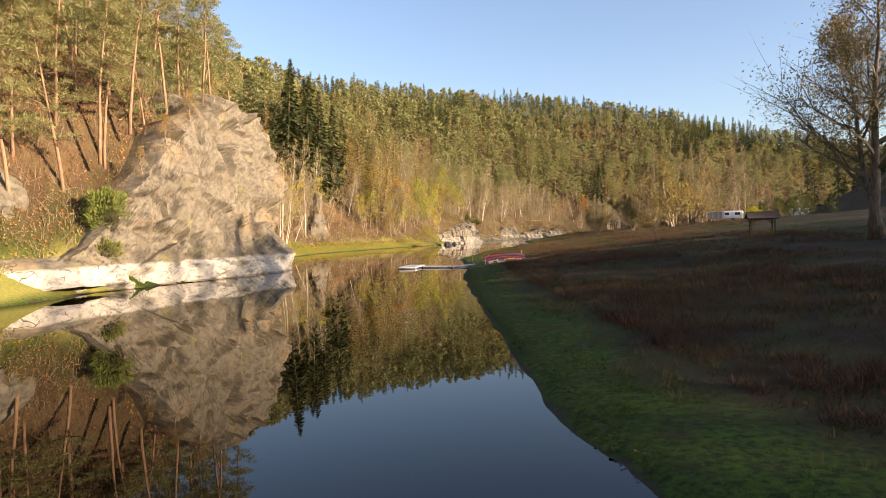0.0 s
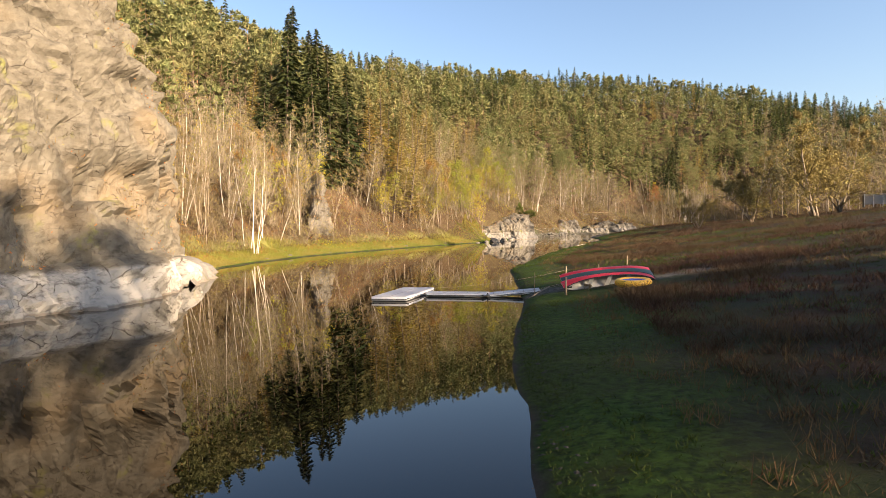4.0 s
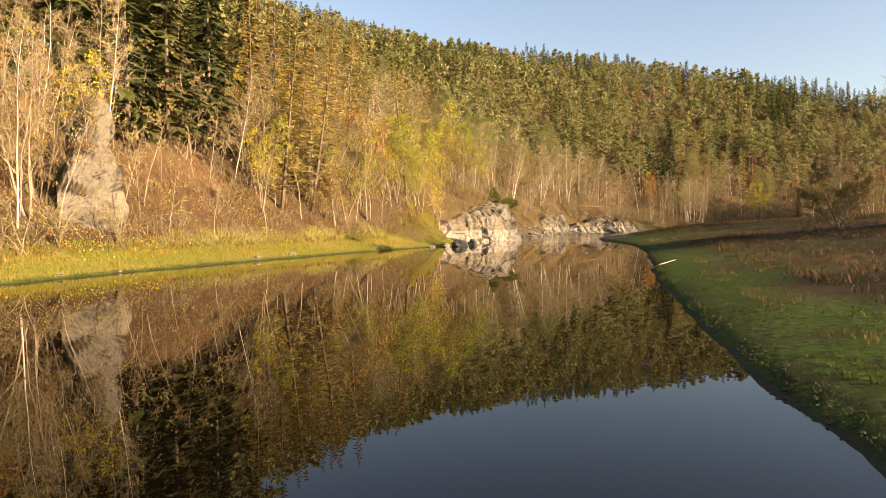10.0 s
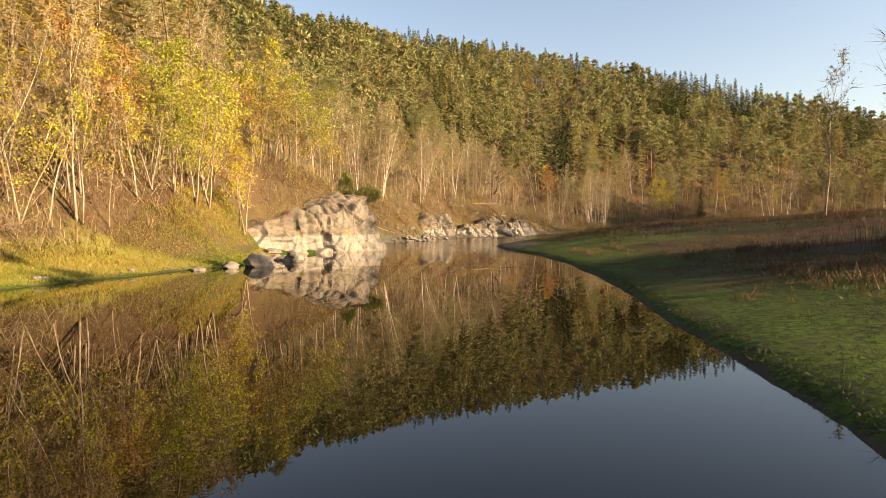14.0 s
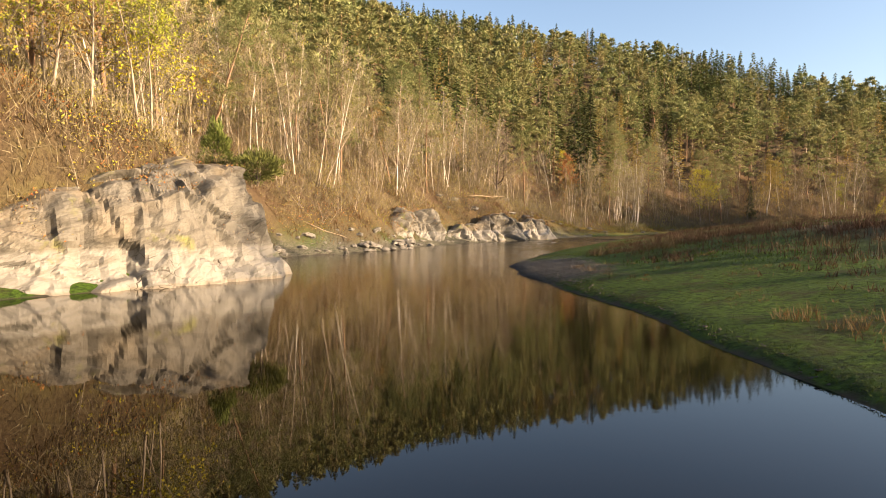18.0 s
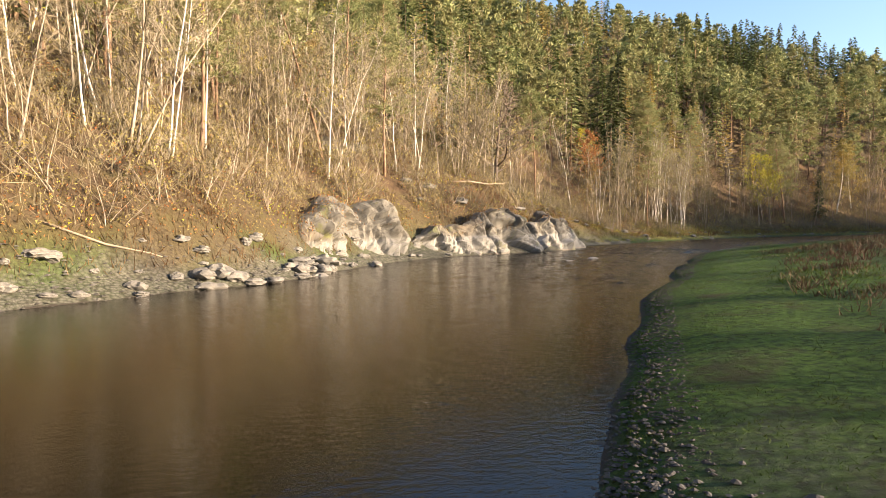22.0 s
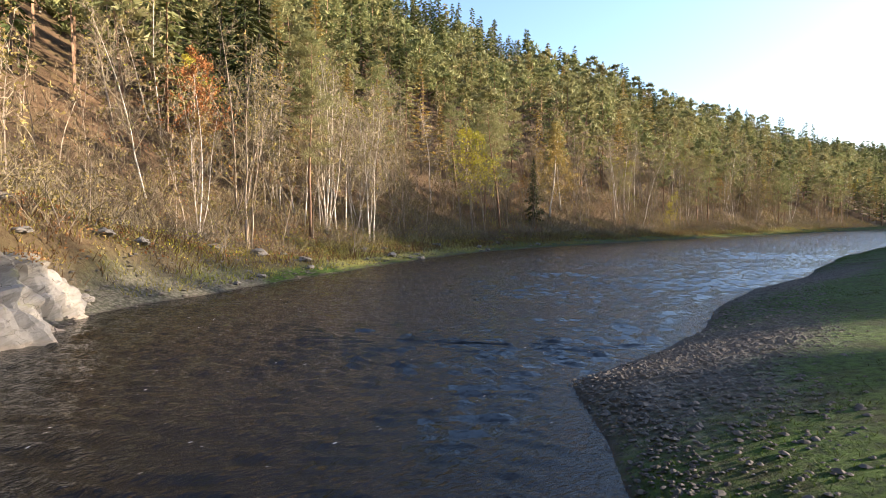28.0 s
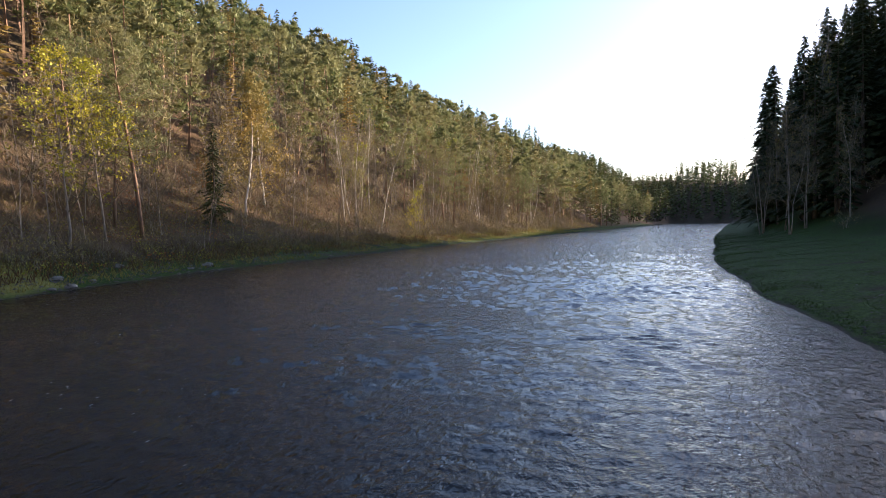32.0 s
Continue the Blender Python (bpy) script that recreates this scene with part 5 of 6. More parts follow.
keep = (dl > np.where(y > 200, 2.0, np.where(y < 60, 1.5, 5))) & (x < 200) & ((y < 280) | (dl < 7)) & (fbm(x, y, 4, 57) > -0.5)
x, y, h = x[keep], y[keep], h[keep]
cover("slope_grass", "dry straw-coloured grass at the foot of the slope", *blades(rg, x, y, h, rg.uniform(0.25, 0.75, len(x)), 0.06, 0.4), DRY_GRASS)


def bramble(n, y0, y1, d0, d1, mat, name, label, size, tall, seed, thr, slim=0.7):
    r = np.random.default_rng(seed)
    x, y = shore_points(r, LEFT, -1, n, d0, d1, y0, y1)
    h, dl, dr = height(x, y, True)
    lump = fbm(x, y, 3.5, seed)
    keep = (dl > d0) & (lump > thr) & (x < 300)
    x, y, h, lump = x[keep], y[keep], h[keep], lump[keep]
    b = Buf()
    leaves(b, np.stack([x, y, h + r.uniform(0.0, 1, len(x)) * tall * (0.3 + np.clip(lump - thr, 0, 1))], -1), size * r.uniform(0.6, 1.3, len(x)), r, slim, None if slim > 0.2 else np.array([0, 0, 0.8]) + r.normal(size=(len(x), 3)) * 0.5)
    cover(name, label, *b.arrays(), mat, "undergrowth")


bramble(130000, 88, 345, 5, 26, OLIVE_LEAF, "brush", "tangled olive-brown brush under the trees", 0.15, 1.8, 61, 0.0)
bramble(150000, 12, 345, 5, 30, TWIG, "dead_brush", "leafless brown twigs and saplings under the trees", 1.3, 1.0, 62, -0.3, 0.03)
bramble(90000, 196, 345, 3.5, 20, TWIG, "bare_brush", "pale leafless brush tangled on the slope", 0.9, 0.9, 66, -0.2, 0.035)
bramble(120000, 196, 345, 3.0, 16, OLIVE_LEAF, "leafy_brush", "olive-yellow brush above the rocky shore", 0.13, 1.2, 67, -0.25)
bramble(110000, 88, 345, 3, 22, RUSSET_LEAF, "fallen_leaves", "russet fallen leaves and low saplings on the slope", 0.14, 0.35, 63, -0.2)
bramble(46000, 90, 345, 3, 14, YELLOW_LEAF, "yellow_brush", "yellow-green brambles along the foot of the slope", 0.14, 1.0, 64, 0.25)
bramble(46000, 12, 96, 3.5, 34, RUSSET_LEAF, "oak_litter", "orange-brown fallen leaves under the pines", 0.24, 0.12, 68, -0.6)
bramble(26000, 8, 62, 2.5, 16, OLIVE_LEAF, "bank_brush", "tangled olive brush on the slope below the pines", 0.17, 1.1, 69, 0.0)
bramble(26000, 8, 62, 2.5, 16, TWIG, "bank_twigs", "dry leafless twigs on the slope below the pines", 1.0, 0.6, 70, -0.3, 0.03)
bramble(22000, 20, 92, 6, 28, OAK_LEAF, "oak_saplings", "orange oak saplings among the pines", 0.17, 1.6, 65, 0.2)


# more thin bare stems in the woods' edge, joined
rw = np.random.default_rng(31)
thin = [broadleaf(rw, 9, 0.05, OLIVE_LEAF, 60, 0.25, 6, 2, 5, 0.3, 0.2, 0.06, twig_w=0.02, sides=3) for _ in range(4)]
spots = [(a, b, c, rw.uniform(0.6, 1.3)) for a, b, c in scatter(rw, 9000, -70, 230, 88, 380, lambda x, y, h, dl, dr: (dl > 7) & (dl < 26), 2.0)]
woods("sapling_thicket", "thicket of thin bare saplings on the slope", thin, spots[:800], [(GREY_BARK, "stems"), (PALE_TWIG, "twigwork"), (OLIVE_LEAF, "foliage")], rw)


def pebbles(name, label, x, y, z, size, mat, seed):
    r = np.random.default_rng(seed)
    n = len(x)
    base = np.array([(1, 0, 0), (0.5, 0.8, 0), (-0.5, 0.8, 0), (-1, 0, 0), (-0.5, -0.8, 0), (0.5, -0.8, 0), (0.25, 0.1, 0.42), (-0.3, 0.1, 0.4)], float)
    tri = np.array([(0, 1, 6), (1, 2, 6), (2, 7, 6), (2, 3, 7), (3, 4, 7), (4, 5, 6), (4, 6, 7), (5, 0, 6)])
    k = base[None] * (size[:, None, None] * r.uniform(0.75, 1.15, (n, 8, 1)))
    a = r.uniform(0, 6.28, n)
    rot = np.stack([k[..., 0] * np.cos(a)[:, None] - k[..., 1] * np.sin(a)[:, None], k[..., 0] * np.sin(a)[:, None] + k[..., 1] * np.cos(a)[:, None], k[..., 2] + k[..., 0] * r.normal(size=(n, 1)) * 0.15], -1)
    v = rot + np.stack([x, y, z], -1)[:, None]
    f = tri[None] + (np.arange(n) * 8)[:, None, None]
    return tagged(new(name, tri_mesh(name, v.reshape(-1, 3), f.reshape(-1, 3), [mat])), label, "gravel", kind="stuff")


STONE = foliage("river_stones", ((0.05, 0.045, 0.038), (0.17, 0.157, 0.135), (0.10, 0.09, 0.075)), rough=0.75, through=0.0)
DARK_STONE = foliage("wet_stones", ((0.03, 0.026, 0.02), (0.08, 0.07, 0.055), (0.05, 0.043, 0.034)), rough=0.6, through=0.0)
n = 15000
x = np.concatenate([rg.normal(27.5, 3.2, n), rg.normal(64, 6.0, n), rg.normal(82, 13, n)])
y = np.concatenate([rg.normal(204, 6.0, n), rg.normal(261, 3.8, n), rg.normal(268.5, 2.3, n)])
h, dl, dr = height(x, y, True)
keep = (dr > -0.35) & (dr < np.where(y < 230, np.interp(y, [194, 199, 206, 209, 213], [0.5, 3.6, 3.6, 1.2, 0.4]), 3.4) + rg.normal(size=len(x)) * 0.5)
x, y, h = x[keep], y[keep], h[keep]
pebbles("gravel_bar", "grey river pebbles on the gravel bar", x, y, np.maximum(h, -0.06) + 0.01, rg.uniform(0.022, 0.062, len(x)) * np.where(rg.uniform(size=len(x)) < 0.08, 1.8, 1), STONE, 5)
x, y = shore_points(rg, RIGHT, 1, 5000, -0.4, 0.6, 4, 285)
more = shore_points(rg, RIGHT, 1, 7000, -0.5, 1.1, 206, 262)
x, y = np.concatenate([x, more[0]]), np.concatenate([y, more[1]])
h = height(x, y)
pebbles("bank_stones", "small dark stones along the muddy water's edge", x, y, np.maximum(h, -0.05), rg.uniform(0.02, 0.06, len(x)), DARK_STONE, 6)
x, y = shore_points(rg, LEFT, -1, 6000, -0.3, 3.2, 205, 318)
h = height(x, y)
pebbles("shore_stones", "pale stones strewn along the rocky shore", x, y, np.maximum(h, -0.05) + 0.02, rg.uniform(0.05, 0.22, len(x)) * rg.uniform(0.4, 1, len(x)), STONE, 7)
x, y = shore_points(rg, RIGHT, 1, 3200, -1.9, -0.1, 196, 284, 1.6)
keep = fbm(x, y, 4, 58) > 0.1
x, y = x[keep], y[keep]
pebbles("shallow_stones", "dark wet stones breaking the water in the shallows", x, y, np.full(len(x), -0.035), rg.uniform(0.03, 0.10, len(x)), DARK_STONE, 8)


# ---- things on the bank ----
GREY_VINYL = plain("grey_vinyl", (0.40, 0.40, 0.42), (0.47, 0.47, 0.49), 9, 0.5, 0.15, big=0.88)
WHITE_VINYL = plain("white_vinyl", (0.62, 0.62, 0.63), (0.70, 0.70, 0.70), 7, 0.45, 0.1, big=0.8)
BLACK = plain("black_rubber", (0.018, 0.018, 0.02), (0.035, 0.035, 0.036), 14, 0.6)
RED = plain("red_hull", (0.52, 0.022, 0.035), (0.62, 0.035, 0.05), 5, 0.35, 0.08, big=0.8)
GREEN_HULL = plain("green_hull", (0.022, 0.055, 0.05), (0.035, 0.075, 0.065), 5, 0.4, 0.08)
GREY_INSIDE = plain("grey_plastic", (0.32, 0.32, 0.31), (0.42, 0.42, 0.40), 6, 0.6, 0.1)
YELLOW_PVC = plain("yellow_pvc", (0.72, 0.38, 0.03), (0.78, 0.45, 0.045), 6, 0.4, 0.1, big=0.85)
BLUE_PVC = plain("blue_pvc", (0.03, 0.08, 0.42), (0.045, 0.11, 0.50), 6, 0.4, 0.1)
WOOD = plain("grey_wood", (0.22, 0.165, 0.11), (0.33, 0.26, 0.18), 8, 0.85, 0.6, stretch=(4, 4, 0.5))
DARK_WOOD = plain("dark_wood", (0.045, 0.033, 0.025), (0.08, 0.06, 0.045), 8, 0.85, 0.5, stretch=(1, 4, 4))
PALE_WOOD = plain("bleached_wood", (0.38, 0.34, 0.28), (0.50, 0.46, 0.39), 9, 0.85, 0.6, stretch=(0.6, 4, 4))
WHITE_PAINT = plain("white_paint", (0.74, 0.74, 0.72), (0.80, 0.80, 0.78), 3, 0.4, 0.05, big=0.85)
AWNING = plain("grey_canvas", (0.20, 0.19, 0.18), (0.28, 0.27, 0.25), 8, 0.9, 0.3)
GLASS = plain("dark_glass", (0.02, 0.025, 0.03), (0.03, 0.035, 0.04), 2, 0.08, 0.0, spec=0.6)
ROPE = plain("grey_rope", (0.25, 0.23, 0.19), (0.36, 0.33, 0.28), 30, 0.9, 0.4)
JUNIPER = foliage("juniper_needles", ((0.10, 0.135, 0.034), (0.20, 0.235, 0.06), (0.16, 0.17, 0.05)), through=0.2)


def part(name, bm, mat, parent, label="", smooth=False):
    m = bpy.data.meshes.new(name)
    bm.to_mesh(m)
    bm.free()
    m.materials.append(mat)
    if smooth:
        for f in m.polygons:
            f.use_smooth = True
    ob = new(name, m)
    ob.parent = parent
    if label:
        tagged(ob, label)
    return ob


def box(sx, sy, sz, bevel=0.02, segments=2, at=(0, 0, 0), bm=None):
    b = bmesh.new()
    bmesh.ops.create_cube(b, size=1.0, matrix=Matrix.Translation(at) @ Matrix.Diagonal((sx, sy, sz, 1)))
    if bevel:
        bmesh.ops.bevel(b, geom=b.edges[:], offset=bevel, segments=segments, affect="EDGES", profile=0.5)
    return b


def rod(points, radii, sides=8):
    buf = Buf()
    tube(buf, points, radii, sides)
    v, f = buf.arrays()
    b = bmesh.new()
    vs = [b.verts.new(p) for p in v]
    for t in f:
        b.faces.new([vs[i] for i in t])
    bmesh.ops.recalc_face_normals(b, faces=b.faces[:])
    return b


# floating dock: a wide platform and two gangway lengths
def dock_section(name, label, length, width, thick, m, seams):
    root = tagged(new(name), label, "floating dock")
    root.matrix_basis = m
    part("deck", box(length - 0.06, width - 0.06, 0.03, 0.012, 2, (0, 0, thick)), GREY_VINYL, root)
    part("tube_body", box(length, width, thick, thick * 0.42, 4, (0, 0, thick * 0.5)), WHITE_VINYL, root, "rounded white inflated body", True)
    part("rub_strip", box(length + 0.02, width + 0.02, 0.035, 0.012, 1, (0, 0, thick * 0.42)), BLACK, root, "black rubbing strip")
    for k, (sx, horizontal) in enumerate(seams):
        part("seam", box(0.018 if not horizontal else length - 0.1, width - 0.08 if not horizontal else 0.018, 0.008, 0, 1, (sx if not horizontal else 0, 0 if not horizontal else sx, thick + 0.017)), AWNING, root)
    for cx in (-1, 1):
        for cy in (-1, 1):
            part("ring_mount", box(0.1, 0.06, 0.05, 0.012, 1, (cx * (length / 2 - 0.12), cy * (width / 2 + 0.01), thick * 0.6)), BLACK, root)
    return root


ang = math.degrees(math.atan2(73.73 - 69.1, -1.98 + 2.87))
dock_section("dock_platform", "grey inflatable floating platform moored on still water", 4.75, 1.87, 0.2, pose(-3.35, 71.64, 0.02, 0, 0, ang), [(0.0, True)])
a1 = math.degrees(math.atan2(70.73 - 71.5, 0.98 + 2.2))
dock_section("gangway", "narrow grey inflatable gangway joining platform and bank", 3.24, 1.0, 0.16, pose(-0.6, 71.12, 0.03, 0, 0, a1), [(-1.2 + 0.6 * k, False) for k in range(5)])
dock_section("gangway", "narrow grey inflatable gangway resting on the muddy bank", 2.66, 1.0, 0.16, pose(2.28, 70.76, 0.09, 0, -4.2, 0.6), [(-1.0 + 0.5 * k, False) for k in range(5)])
for x0, y0 in ((-2.22, 71.05), (0.99, 70.24)):
    strap = tagged(new("dock_coupling"), "black strap coupling between two dock sections", "coupling")
    strap.matrix_basis = pose(x0, y0, 0.13)
    part("webbing", box(0.07, 0.12, 0.2, 0.015), BLACK, strap)
    part("buckle", box(0.05, 0.05, 0.06, 0.012, 1, (0, -0.075, 0.02)), AWNING, strap)


# canoes, lying nested on their sides on a rack of posts
def canoe(hull, label, m, inside, seats=True):
    root = tagged(new("canoe"), label, "canoe", "canoes on the bank")
    root.matrix_basis = m
    L, W, D, nu, nv = 4.9, 0.84, 0.40, 40, 14

    def skin(shrink, lift):
        buf = []
        for i in range(nu + 1):
            u = -1 + 2 * i / nu
            w = W / 2 * (1 - abs(u) ** 2.4) ** 0.75 - shrink
            sheer = 0.17 * abs(u) ** 3
            keel = 0.10 * abs(u) ** 6 + lift
            row = []
            for j in range(nv + 1):
                a = math.pi * j / nv
                c, s = math.cos(a), math.sin(a)
                yy = max(w, 0.012) * (abs(c) ** 0.8) * (1 if c > 0 else -1)
                zz = keel + (D + sheer - keel) * (1 - s ** 0.7)
                row.append((u * L / 2 * (1 - 0.004 * shrink), yy, zz))
            buf.append(row)
        b = bmesh.new()
        vs = [[b.verts.new(p) for p in row] for row in buf]
        for i in range(nu):
            for j in range(nv):
                b.faces.new((vs[i][j], vs[i + 1][j], vs[i + 1][j + 1], vs[i][j + 1]))
        return b, buf

    outer, rows = skin(0.0, 0.0)
    part("hull", outer, hull, root, "", True)
    inner, _ = skin(0.02, 0.025)
    part("lining", inner, inside, root, "pale grey inside", True)
    for j in (0, nv):
        pts = [rows[i][j] for i in range(0, nu + 1, 2)]
        part("gunwale", rod(pts, [0.022] * len(pts), 6), BLACK, root, "black gunwale", True)
    if seats:
        for u in (-0.95, 0.0, 1.05):
            part("seat", box(0.24, 0.74 - abs(u) * 0.1, 0.03, 0.01, 1, (u, 0, 0.28)), WHITE_VINYL, root, "pale moulded seat")
    for e in (-1, 1):
        part("end_cap", box(0.34, 0.10, 0.04, 0.015, 1, (e * 2.2, 0, 0.50)), BLACK, root)
    return root


ca = 20.8
px, py = -math.sin(radians(ca)), math.cos(radians(ca))
gz = at_ground(6.7, 69.9)
for k, (hull, label, off, up, roll) in enumerate(((RED, "red plastic canoe lying on its side, grey inside showing", 0.0, 0.30, 128), (GREEN_HULL, "dark green canoe nested between two red canoes", 0.30, 0.46, 132), (RED, "red plastic canoe leaning behind the green one", 0.66, 0.56, 136))):
    canoe(hull, label, pose(6.75 + px * off + 0.12 * k, 69.75 + py * off, gz + up, 0, -2.0, ca) @ pose(0, 0, 0, roll) @ pose(0, 0, -0.2), GREY_INSIDE, k == 0)
rack = tagged(new("canoe_rack"), "low wooden rack of short posts under the canoes", "rack")
for dx in (-1.1, 1.25):
    for off in (-0.25, 0.95):
        cx, cy = 6.75 + dx * math.cos(radians(ca)) + px * off, 69.75 + dx * math.sin(radians(ca)) + py * off
        part("post", rod([(cx, cy, at_ground(cx, cy) - 0.2), (cx, cy, gz + 0.16)], [0.06, 0.055], 8), WOOD, rack)
    ax, ay = 6.75 + dx * math.cos(radians(ca)) + px * -0.4, 69.75 + dx * math.sin(radians(ca)) + py * -0.4
    bx, by = ax + px * 1.5, ay + py * 1.5
    part("crossbar", rod([(ax, ay, gz + 0.06), (bx, by, gz + 0.1)], [0.05, 0.05], 8), WOOD, rack)

# inflatable dinghy
din = tagged(new("inflatable_dinghy"), "small yellow inflatable dinghy with blue floor on the grass", "dinghy")
din.matrix_basis = pose(7.62, 68.15, at_ground(7.6, 68.1) + 0.17, 6, 0, 8)


def ring(rx, ry, r, n=36, m=12, z=0.0, egg=0.15):
    b = bmesh.new()
    vs = []
    for i in range(n):
        a = 2 * math.pi * i / n
        k = 1 - egg * max(0, math.cos(a)) * abs(math.sin(a))
        row = []
        for j in range(m):
            c = 2 * math.pi * j / m
            rr = r * math.cos(c)
            row.append(b.verts.new(((rx + rr) * math.cos(a), (ry + rr) * math.sin(a) * k, z + r * math.sin(c))))
        vs.append(row)
    for i in range(n):
        for j in range(m):
            b.faces.new((vs[i][j], vs[(i + 1) % n][j], vs[(i + 1) % n][(j + 1) % m], vs[i][(j + 1) % m]))
    return b


part("side_tube", ring(0.68, 0.42, 0.17), YELLOW_PVC, din, "", True)
part("inner_tube", ring(0.54, 0.30, 0.10, z=0.02), BLUE_PVC, din, "blue inner tube", True)
part("floor", box(1.05, 0.55, 0.06, 0.028, 2, (0, 0, -0.1)), BLUE_PVC, din, "blue inflated floor", True)
for a in (0.6, 2.2, 4.0, 5.4):
    part("rope_eye", box(0.09, 0.05, 0.05, 0.015, 1, (0.68 * math.cos(a) * 1.16, 0.42 * math.sin(a) * 1.22, 0.11)), BLACK, din)

# stakes, driftwood, mooring lines
for x, y, h, r in ((4.5, 67.25, 0.8, 0.045), (7.44, 77.05, 0.55, 0.045), (5.34, 75.1, 0.7, 0.035), (3.25, 69.4, 1.05, 0.018), (9.8, 80.5, 0.6, 0.04)):
    g0 = at_ground(x, y)
    st = tagged(new("stake"), "weathered wooden stake driven into the bank", "stake", "stakes on the bank")
    st.matrix_basis = pose(x, y, g0)
    part("shaft", rod([(0, 0, -0.25), (0.01, 0.015, h * 0.5), (0.03, 0.0, h)], [r, r * 0.95, r * 0.85], 8), WOOD, st, "", True)


def driftwood(label, pts, radii, mat):
    ob = part("driftwood", rod(pts, radii, 8), mat, None, "", True)
    return tagged(ob, label, "driftwood")


driftwood("grey driftwood pole lying on the bank by the gangway", [(2.95, 68.75, 0.10), (3.5, 69.6, 0.32), (4.05, 70.55, 0.47)], [0.03, 0.04, 0.035], WOOD)
driftwood("short dark log lying beside the gravel track", [(5.75, 71.75, 0.78), (5.8, 71.1, 0.76), (5.85, 70.4, 0.72)], [0.12, 0.13, 0.12], DARK_WOOD)
driftwood("pale bleached branch lying from bank into water", [(12.7, 135.9, 0.03), (13.6, 136.9, 0.22), (14.9, 137.9, 0.45)], [0.022, 0.03, 0.014], PALE_WOOD)
driftwood("dark waterlogged branch at the water's edge", [(24.6, 184.6, 0.02), (25.3, 184.2, 0.16), (26.2, 184.4, 0.35)], [0.09, 0.12, 0.06], DARK_WOOD)
driftwood("fallen bare trunk lying down the slope", [(36, 271.5, 7.4), (38, 272.5, 7.5), (40.5, 274.2, 7.3), (43, 275, 7.5)], [0.08, 0.075, 0.06, 0.02], WOOD)
driftwood("pale dead branch lying on the stony slope", [(11.5, 234.5, 3.2), (13.6, 235.6, 2.2), (15.2, 236.8, 1.7), (17.2, 238.0, 0.8)], [0.06, 0.055, 0.045, 0.02], WOOD)
for name, a, b, sag in (("mooring_line", (-1.98, 73.73, 0.2), (5.34, 75.1, 0.95), 0.35), ("mooring_line", (-2.7, 69.3, 0.12), (4.5, 67.25, 0.95), 0.55), ("mooring_line", (0.99, 70.24, 0.16), (4.5, 67.25, 0.9), 0.25)):
    t = np.linspace(0, 1, 14)[:, None]
    pts = np.array(a) * (1 - t) + np.array(b) * t
    pts[:, 2] -= sag * 4 * t[:, 0] * (1 - t[:, 0]) * 0.5
    pts[:, 2] = np.maximum(pts[:, 2], 0.03)
    tagged(part(name, rod(pts, [0.0045] * 14, 5), ROPE, None, "", True), "thin grey mooring line from dock to stake", "rope")

# roofed wooden shelter in the meadow
sh = tagged(new("roofed_shelter"), "small dark wooden roofed shelter on four braced posts", "shelter")
gz2 = at_ground(31.5, 63.4)
sh.matrix_basis = pose(31.5, 63.6, gz2, 0, 0, -14)
for sx in (-1, 1):
    for sy in (-1, 1):
        part("post", box(0.13, 0.13, 1.5, 0.012, 1, (sx * 1.02, sy * 0.55, 0.7)), DARK_WOOD, sh)
    part("tie_beam", box(0.12, 1.4, 0.12, 0.01, 1, (sx * 1.02, 0, 1.42)), DARK_WOOD, sh)
for sy in (-1, 1):
    part("eaves_beam", box(2.5, 0.12, 0.12, 0.01, 1, (0, sy * 0.55, 1.34)), DARK_WOOD, sh)
    for sx in (-1, 1):
        part("brace", rod([(sx * 1.0, sy * 0.55, 0.85), (sx * 0.5, sy * 0.55, 1.32)], [0.05, 0.05], 6), DARK_WOOD, sh)
    roof = part("roof_slope", box(2.9, 1.05, 0.06, 0.01, 1), DARK_WOOD, sh, "dark boarded roof slope")
    roof.matrix_basis = pose(0, sy * 0.42, 1.72, sy * -38, 0, 0)
part("ridge_cap", box(2.94, 0.14, 0.05, 0.01, 1, (0, 0, 2.04)), DARK_WOOD, sh)


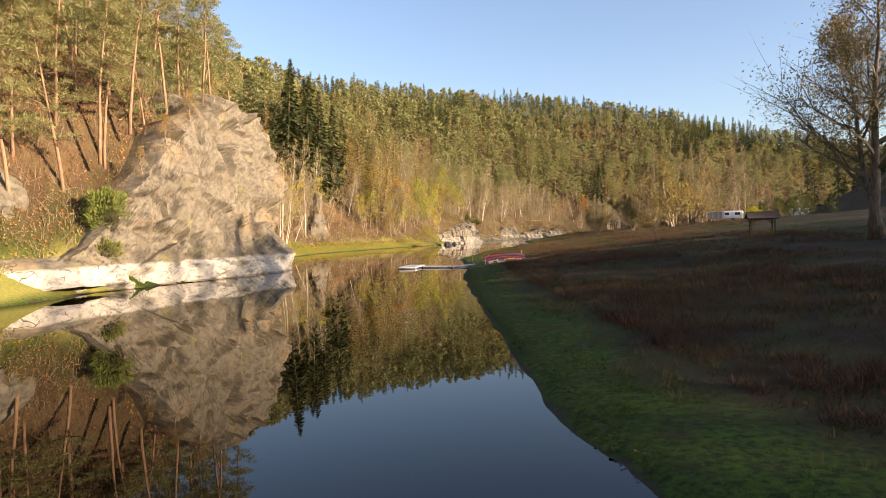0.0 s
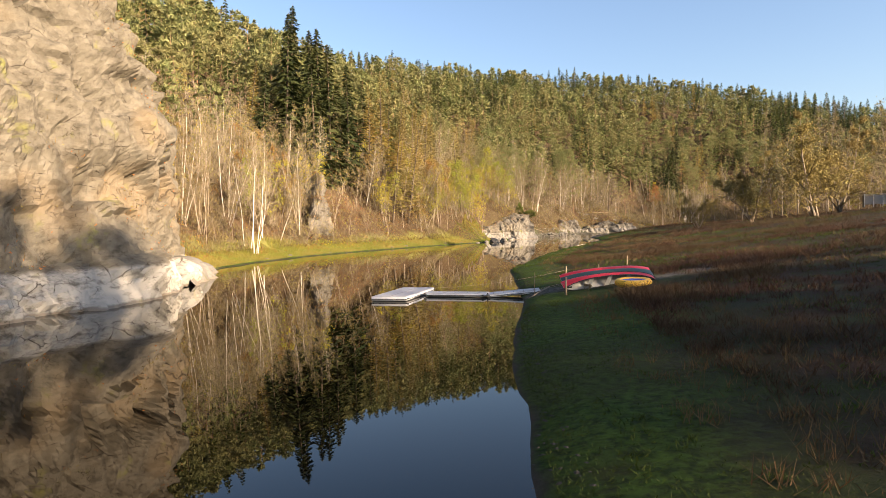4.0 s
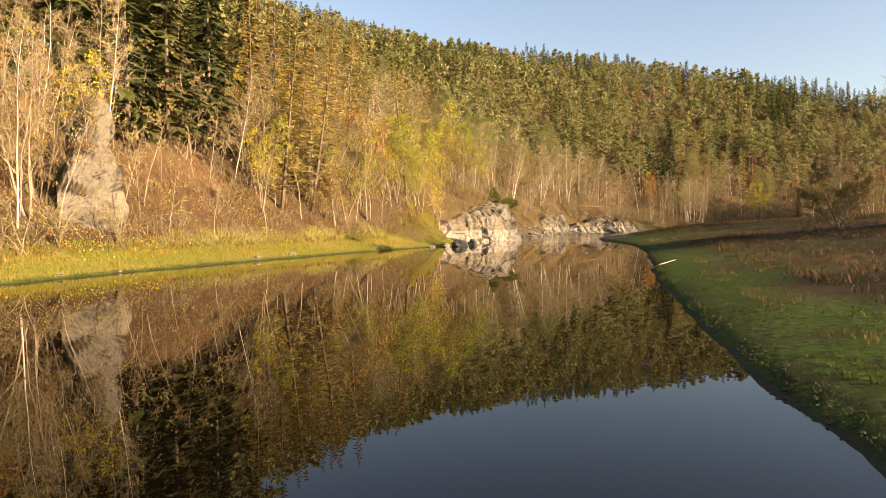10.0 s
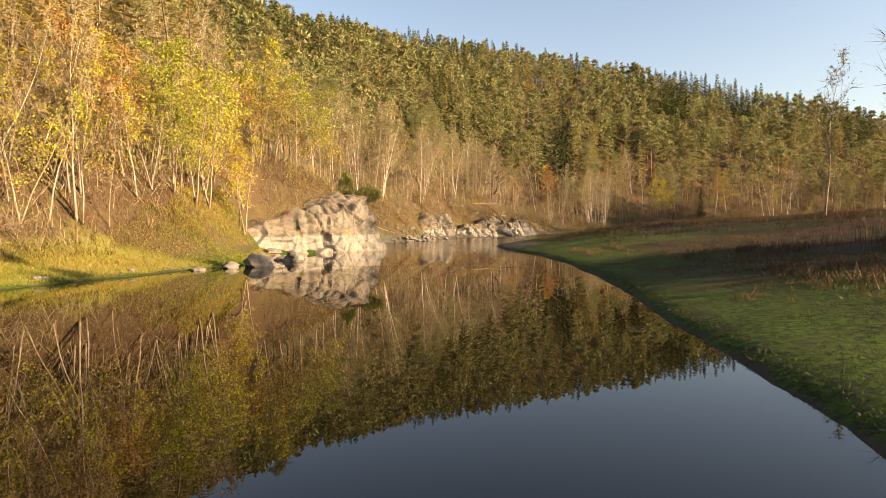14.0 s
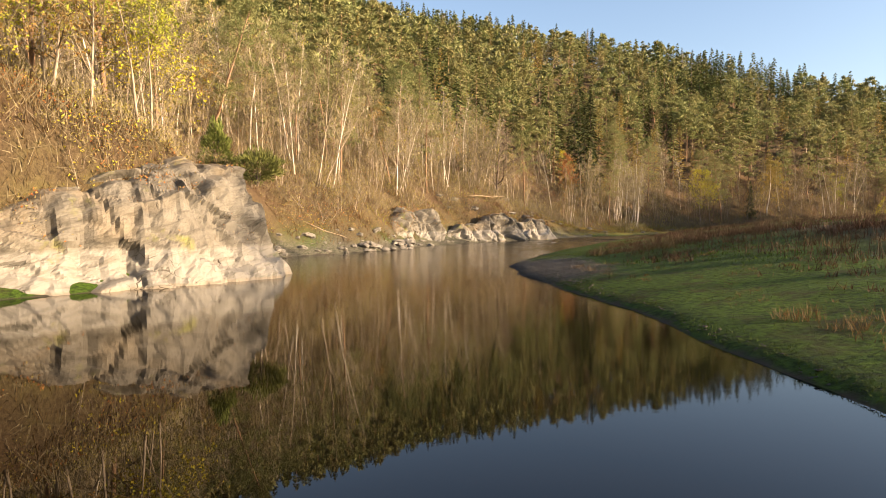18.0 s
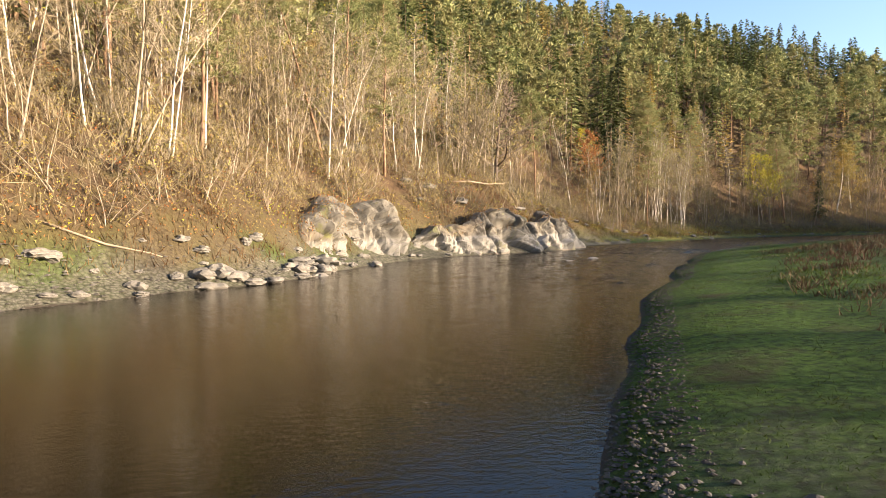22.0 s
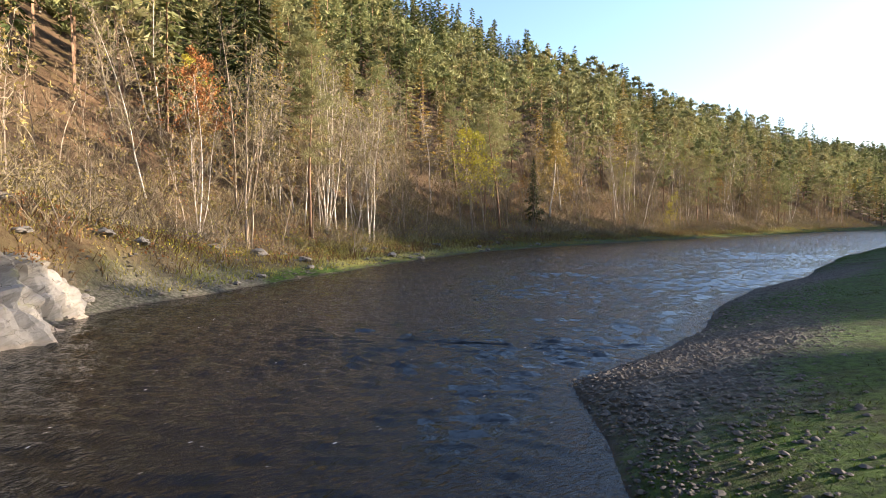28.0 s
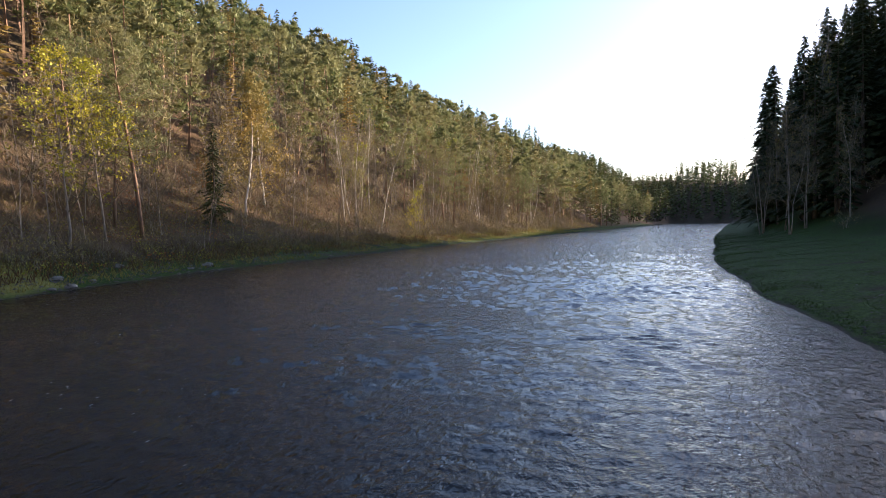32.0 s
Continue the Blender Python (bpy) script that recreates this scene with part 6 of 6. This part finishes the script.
# caravans
def caravan(m, awning, label):
    root = tagged(new("caravan"), label, "caravan")
    root.matrix_basis = m
    body = box(4.2, 2.1, 1.75, 0.28, 4, (0, 0, 1.25))
    part("body", body, WHITE_PAINT, root, "", True)
    part("roof_vent", box(0.6, 0.5, 0.1, 0.03, 1, (0.2, 0, 2.16)), WHITE_VINYL, root)
    for wx, ww in ((-1.2, 0.9), (0.9, 1.1)):
        part("window", box(ww, 0.04, 0.55, 0.06, 2, (wx, -1.06, 1.5)), GLASS, root, "dark side window")
    part("end_window", box(0.04, 1.4, 0.55, 0.06, 2, (2.1, 0, 1.5)), GLASS, root, "dark end window")
    part("door", box(0.62, 0.04, 1.45, 0.03, 1, (-0.15, -1.06, 1.2)), WHITE_VINYL, root)
    for wy in (-0.9, 0.9):
        wheel = part("wheel", rod([(0, -0.09, 0), (0, 0.09, 0)], [0.32, 0.32], 18), BLACK, root)
        wheel.matrix_basis = pose(0, wy, 0.32)
    part("drawbar", rod([(2.1, 0, 0.45), (3.2, 0, 0.45)], [0.05, 0.04], 6), DARK_WOOD, root)
    if awning:
        part("awning_roof", box(3.6, 2.4, 0.05, 0.02, 1, (-3.6, -0.2, 2.0)), WHITE_VINYL, root, "pale awning roof")
        for ax in (-5.3, -4.1, -2.9, -2.2):
            part("awning_pole", box(0.07, 0.07, 1.95, 0, 1, (ax, -1.38, 1.0)), WHITE_VINYL, root)
        for ax in (-4.7, -3.5, -2.55):
            part("awning_panel", box(1.1 if ax < -3 else 0.6, 0.03, 1.4, 0, 1, (ax, -1.36, 1.15)), AWNING, root)
        part("awning_wall", box(0.03, 2.3, 1.85, 0, 1, (-5.35, -0.2, 0.95)), AWNING, root)
    return root


caravan(pose(64.2, 143.2, at_ground(64, 143), 0, 0, -22), True, "white caravan with a grey awning on the meadow")
caravan(pose(91, 165, at_ground(91, 165), 0, 0, -25), False, "white caravan half hidden behind conifers")

# junipers and thujas
def bush(name, label, x, y, z, rx, rz, seed, mat, n=2600, size=0.22, point=0.0):
    r = np.random.default_rng(seed)
    root = tagged(new(name), label, "bush")
    root.matrix_basis = pose(x, y, z)
    d = r.normal(size=(n, 3))
    d /= np.linalg.norm(d, axis=1)[:, None]
    lump = 1 + 0.22 * np.sin(d[:, 0] * 5 + seed) * np.sin(d[:, 1] * 6) + 0.15 * np.sin(d[:, 2] * 9 + seed)
    rad = (r.uniform(0.45, 1.0, n) ** 0.5 * lump)[:, None]
    p = d * rad * np.array([rx, rx, rz]) + np.array([0, 0, rz * 0.95])
    if point:
        p[:, :2] *= np.clip(1.25 - point * p[:, 2:3] / (2 * rz), 0.08, 1.2)
    b = Buf()
    leaves(b, p, size * r.uniform(0.6, 1.3, n), r, 0.4, d + np.array([0, 0, 0.8]))
    ob = new("foliage", b.mesh("foliage", [mat]))
    ob.parent = root
    tagged(ob, kind="stuff")
    w = Buf()
    for k in range(5):
        e = crooked(r, (0, 0, -0.3), (r.normal() * 0.4, r.normal() * 0.4, 1), rz * 1.3, 4, 0.15)
        tube(w, e, np.linspace(0.07, 0.015, 5), 5)
    st = new("stem", w.mesh("stem", [DARK_BARK]))
    st.parent = root
    return root


bush("juniper", "dense dark green juniper growing on the rock", -26.9, 52.2, 4.0, 1.5, 2.2, 3, JUNIPER, 5200, 0.24)
bush("juniper", "small green juniper at the foot of the rock", -26.2, 50.6, 2.2, 1.1, 0.9, 4, JUNIPER, 2200, 0.22)
bush("juniper", "spreading juniper on top of the rock bluff", 10.2, 208.2, 5.6, 1.5, 0.9, 5, JUNIPER, 3600, 0.2)
bush("juniper", "upright juniper behind the rock bluff", 7.6, 209.5, 6.3, 0.9, 1.5, 6, JUNIPER, 3200, 0.22, 0.7)
for k, (x, y, s) in enumerate(((70, 146, 1.6), (72.5, 147, 2.0), (78, 150, 2.6), (81, 151, 2.2), (84, 152, 3.0), (87, 154, 2.4), (95, 158, 2.6))):
    bush("thuja", "dark columnar thuja in the meadow hedge", x, y, at_ground(x, y), s * 0.6, s, 20 + k, SPRUCE_LEAF, 1400, 0.35, 0.8)
bush("yellow_bush", "round yellow-green bush beside the caravan", 68, 141.5, at_ground(68, 141.5), 1.4, 1.3, 31, YELLOW_LEAF, 1500, 0.25)
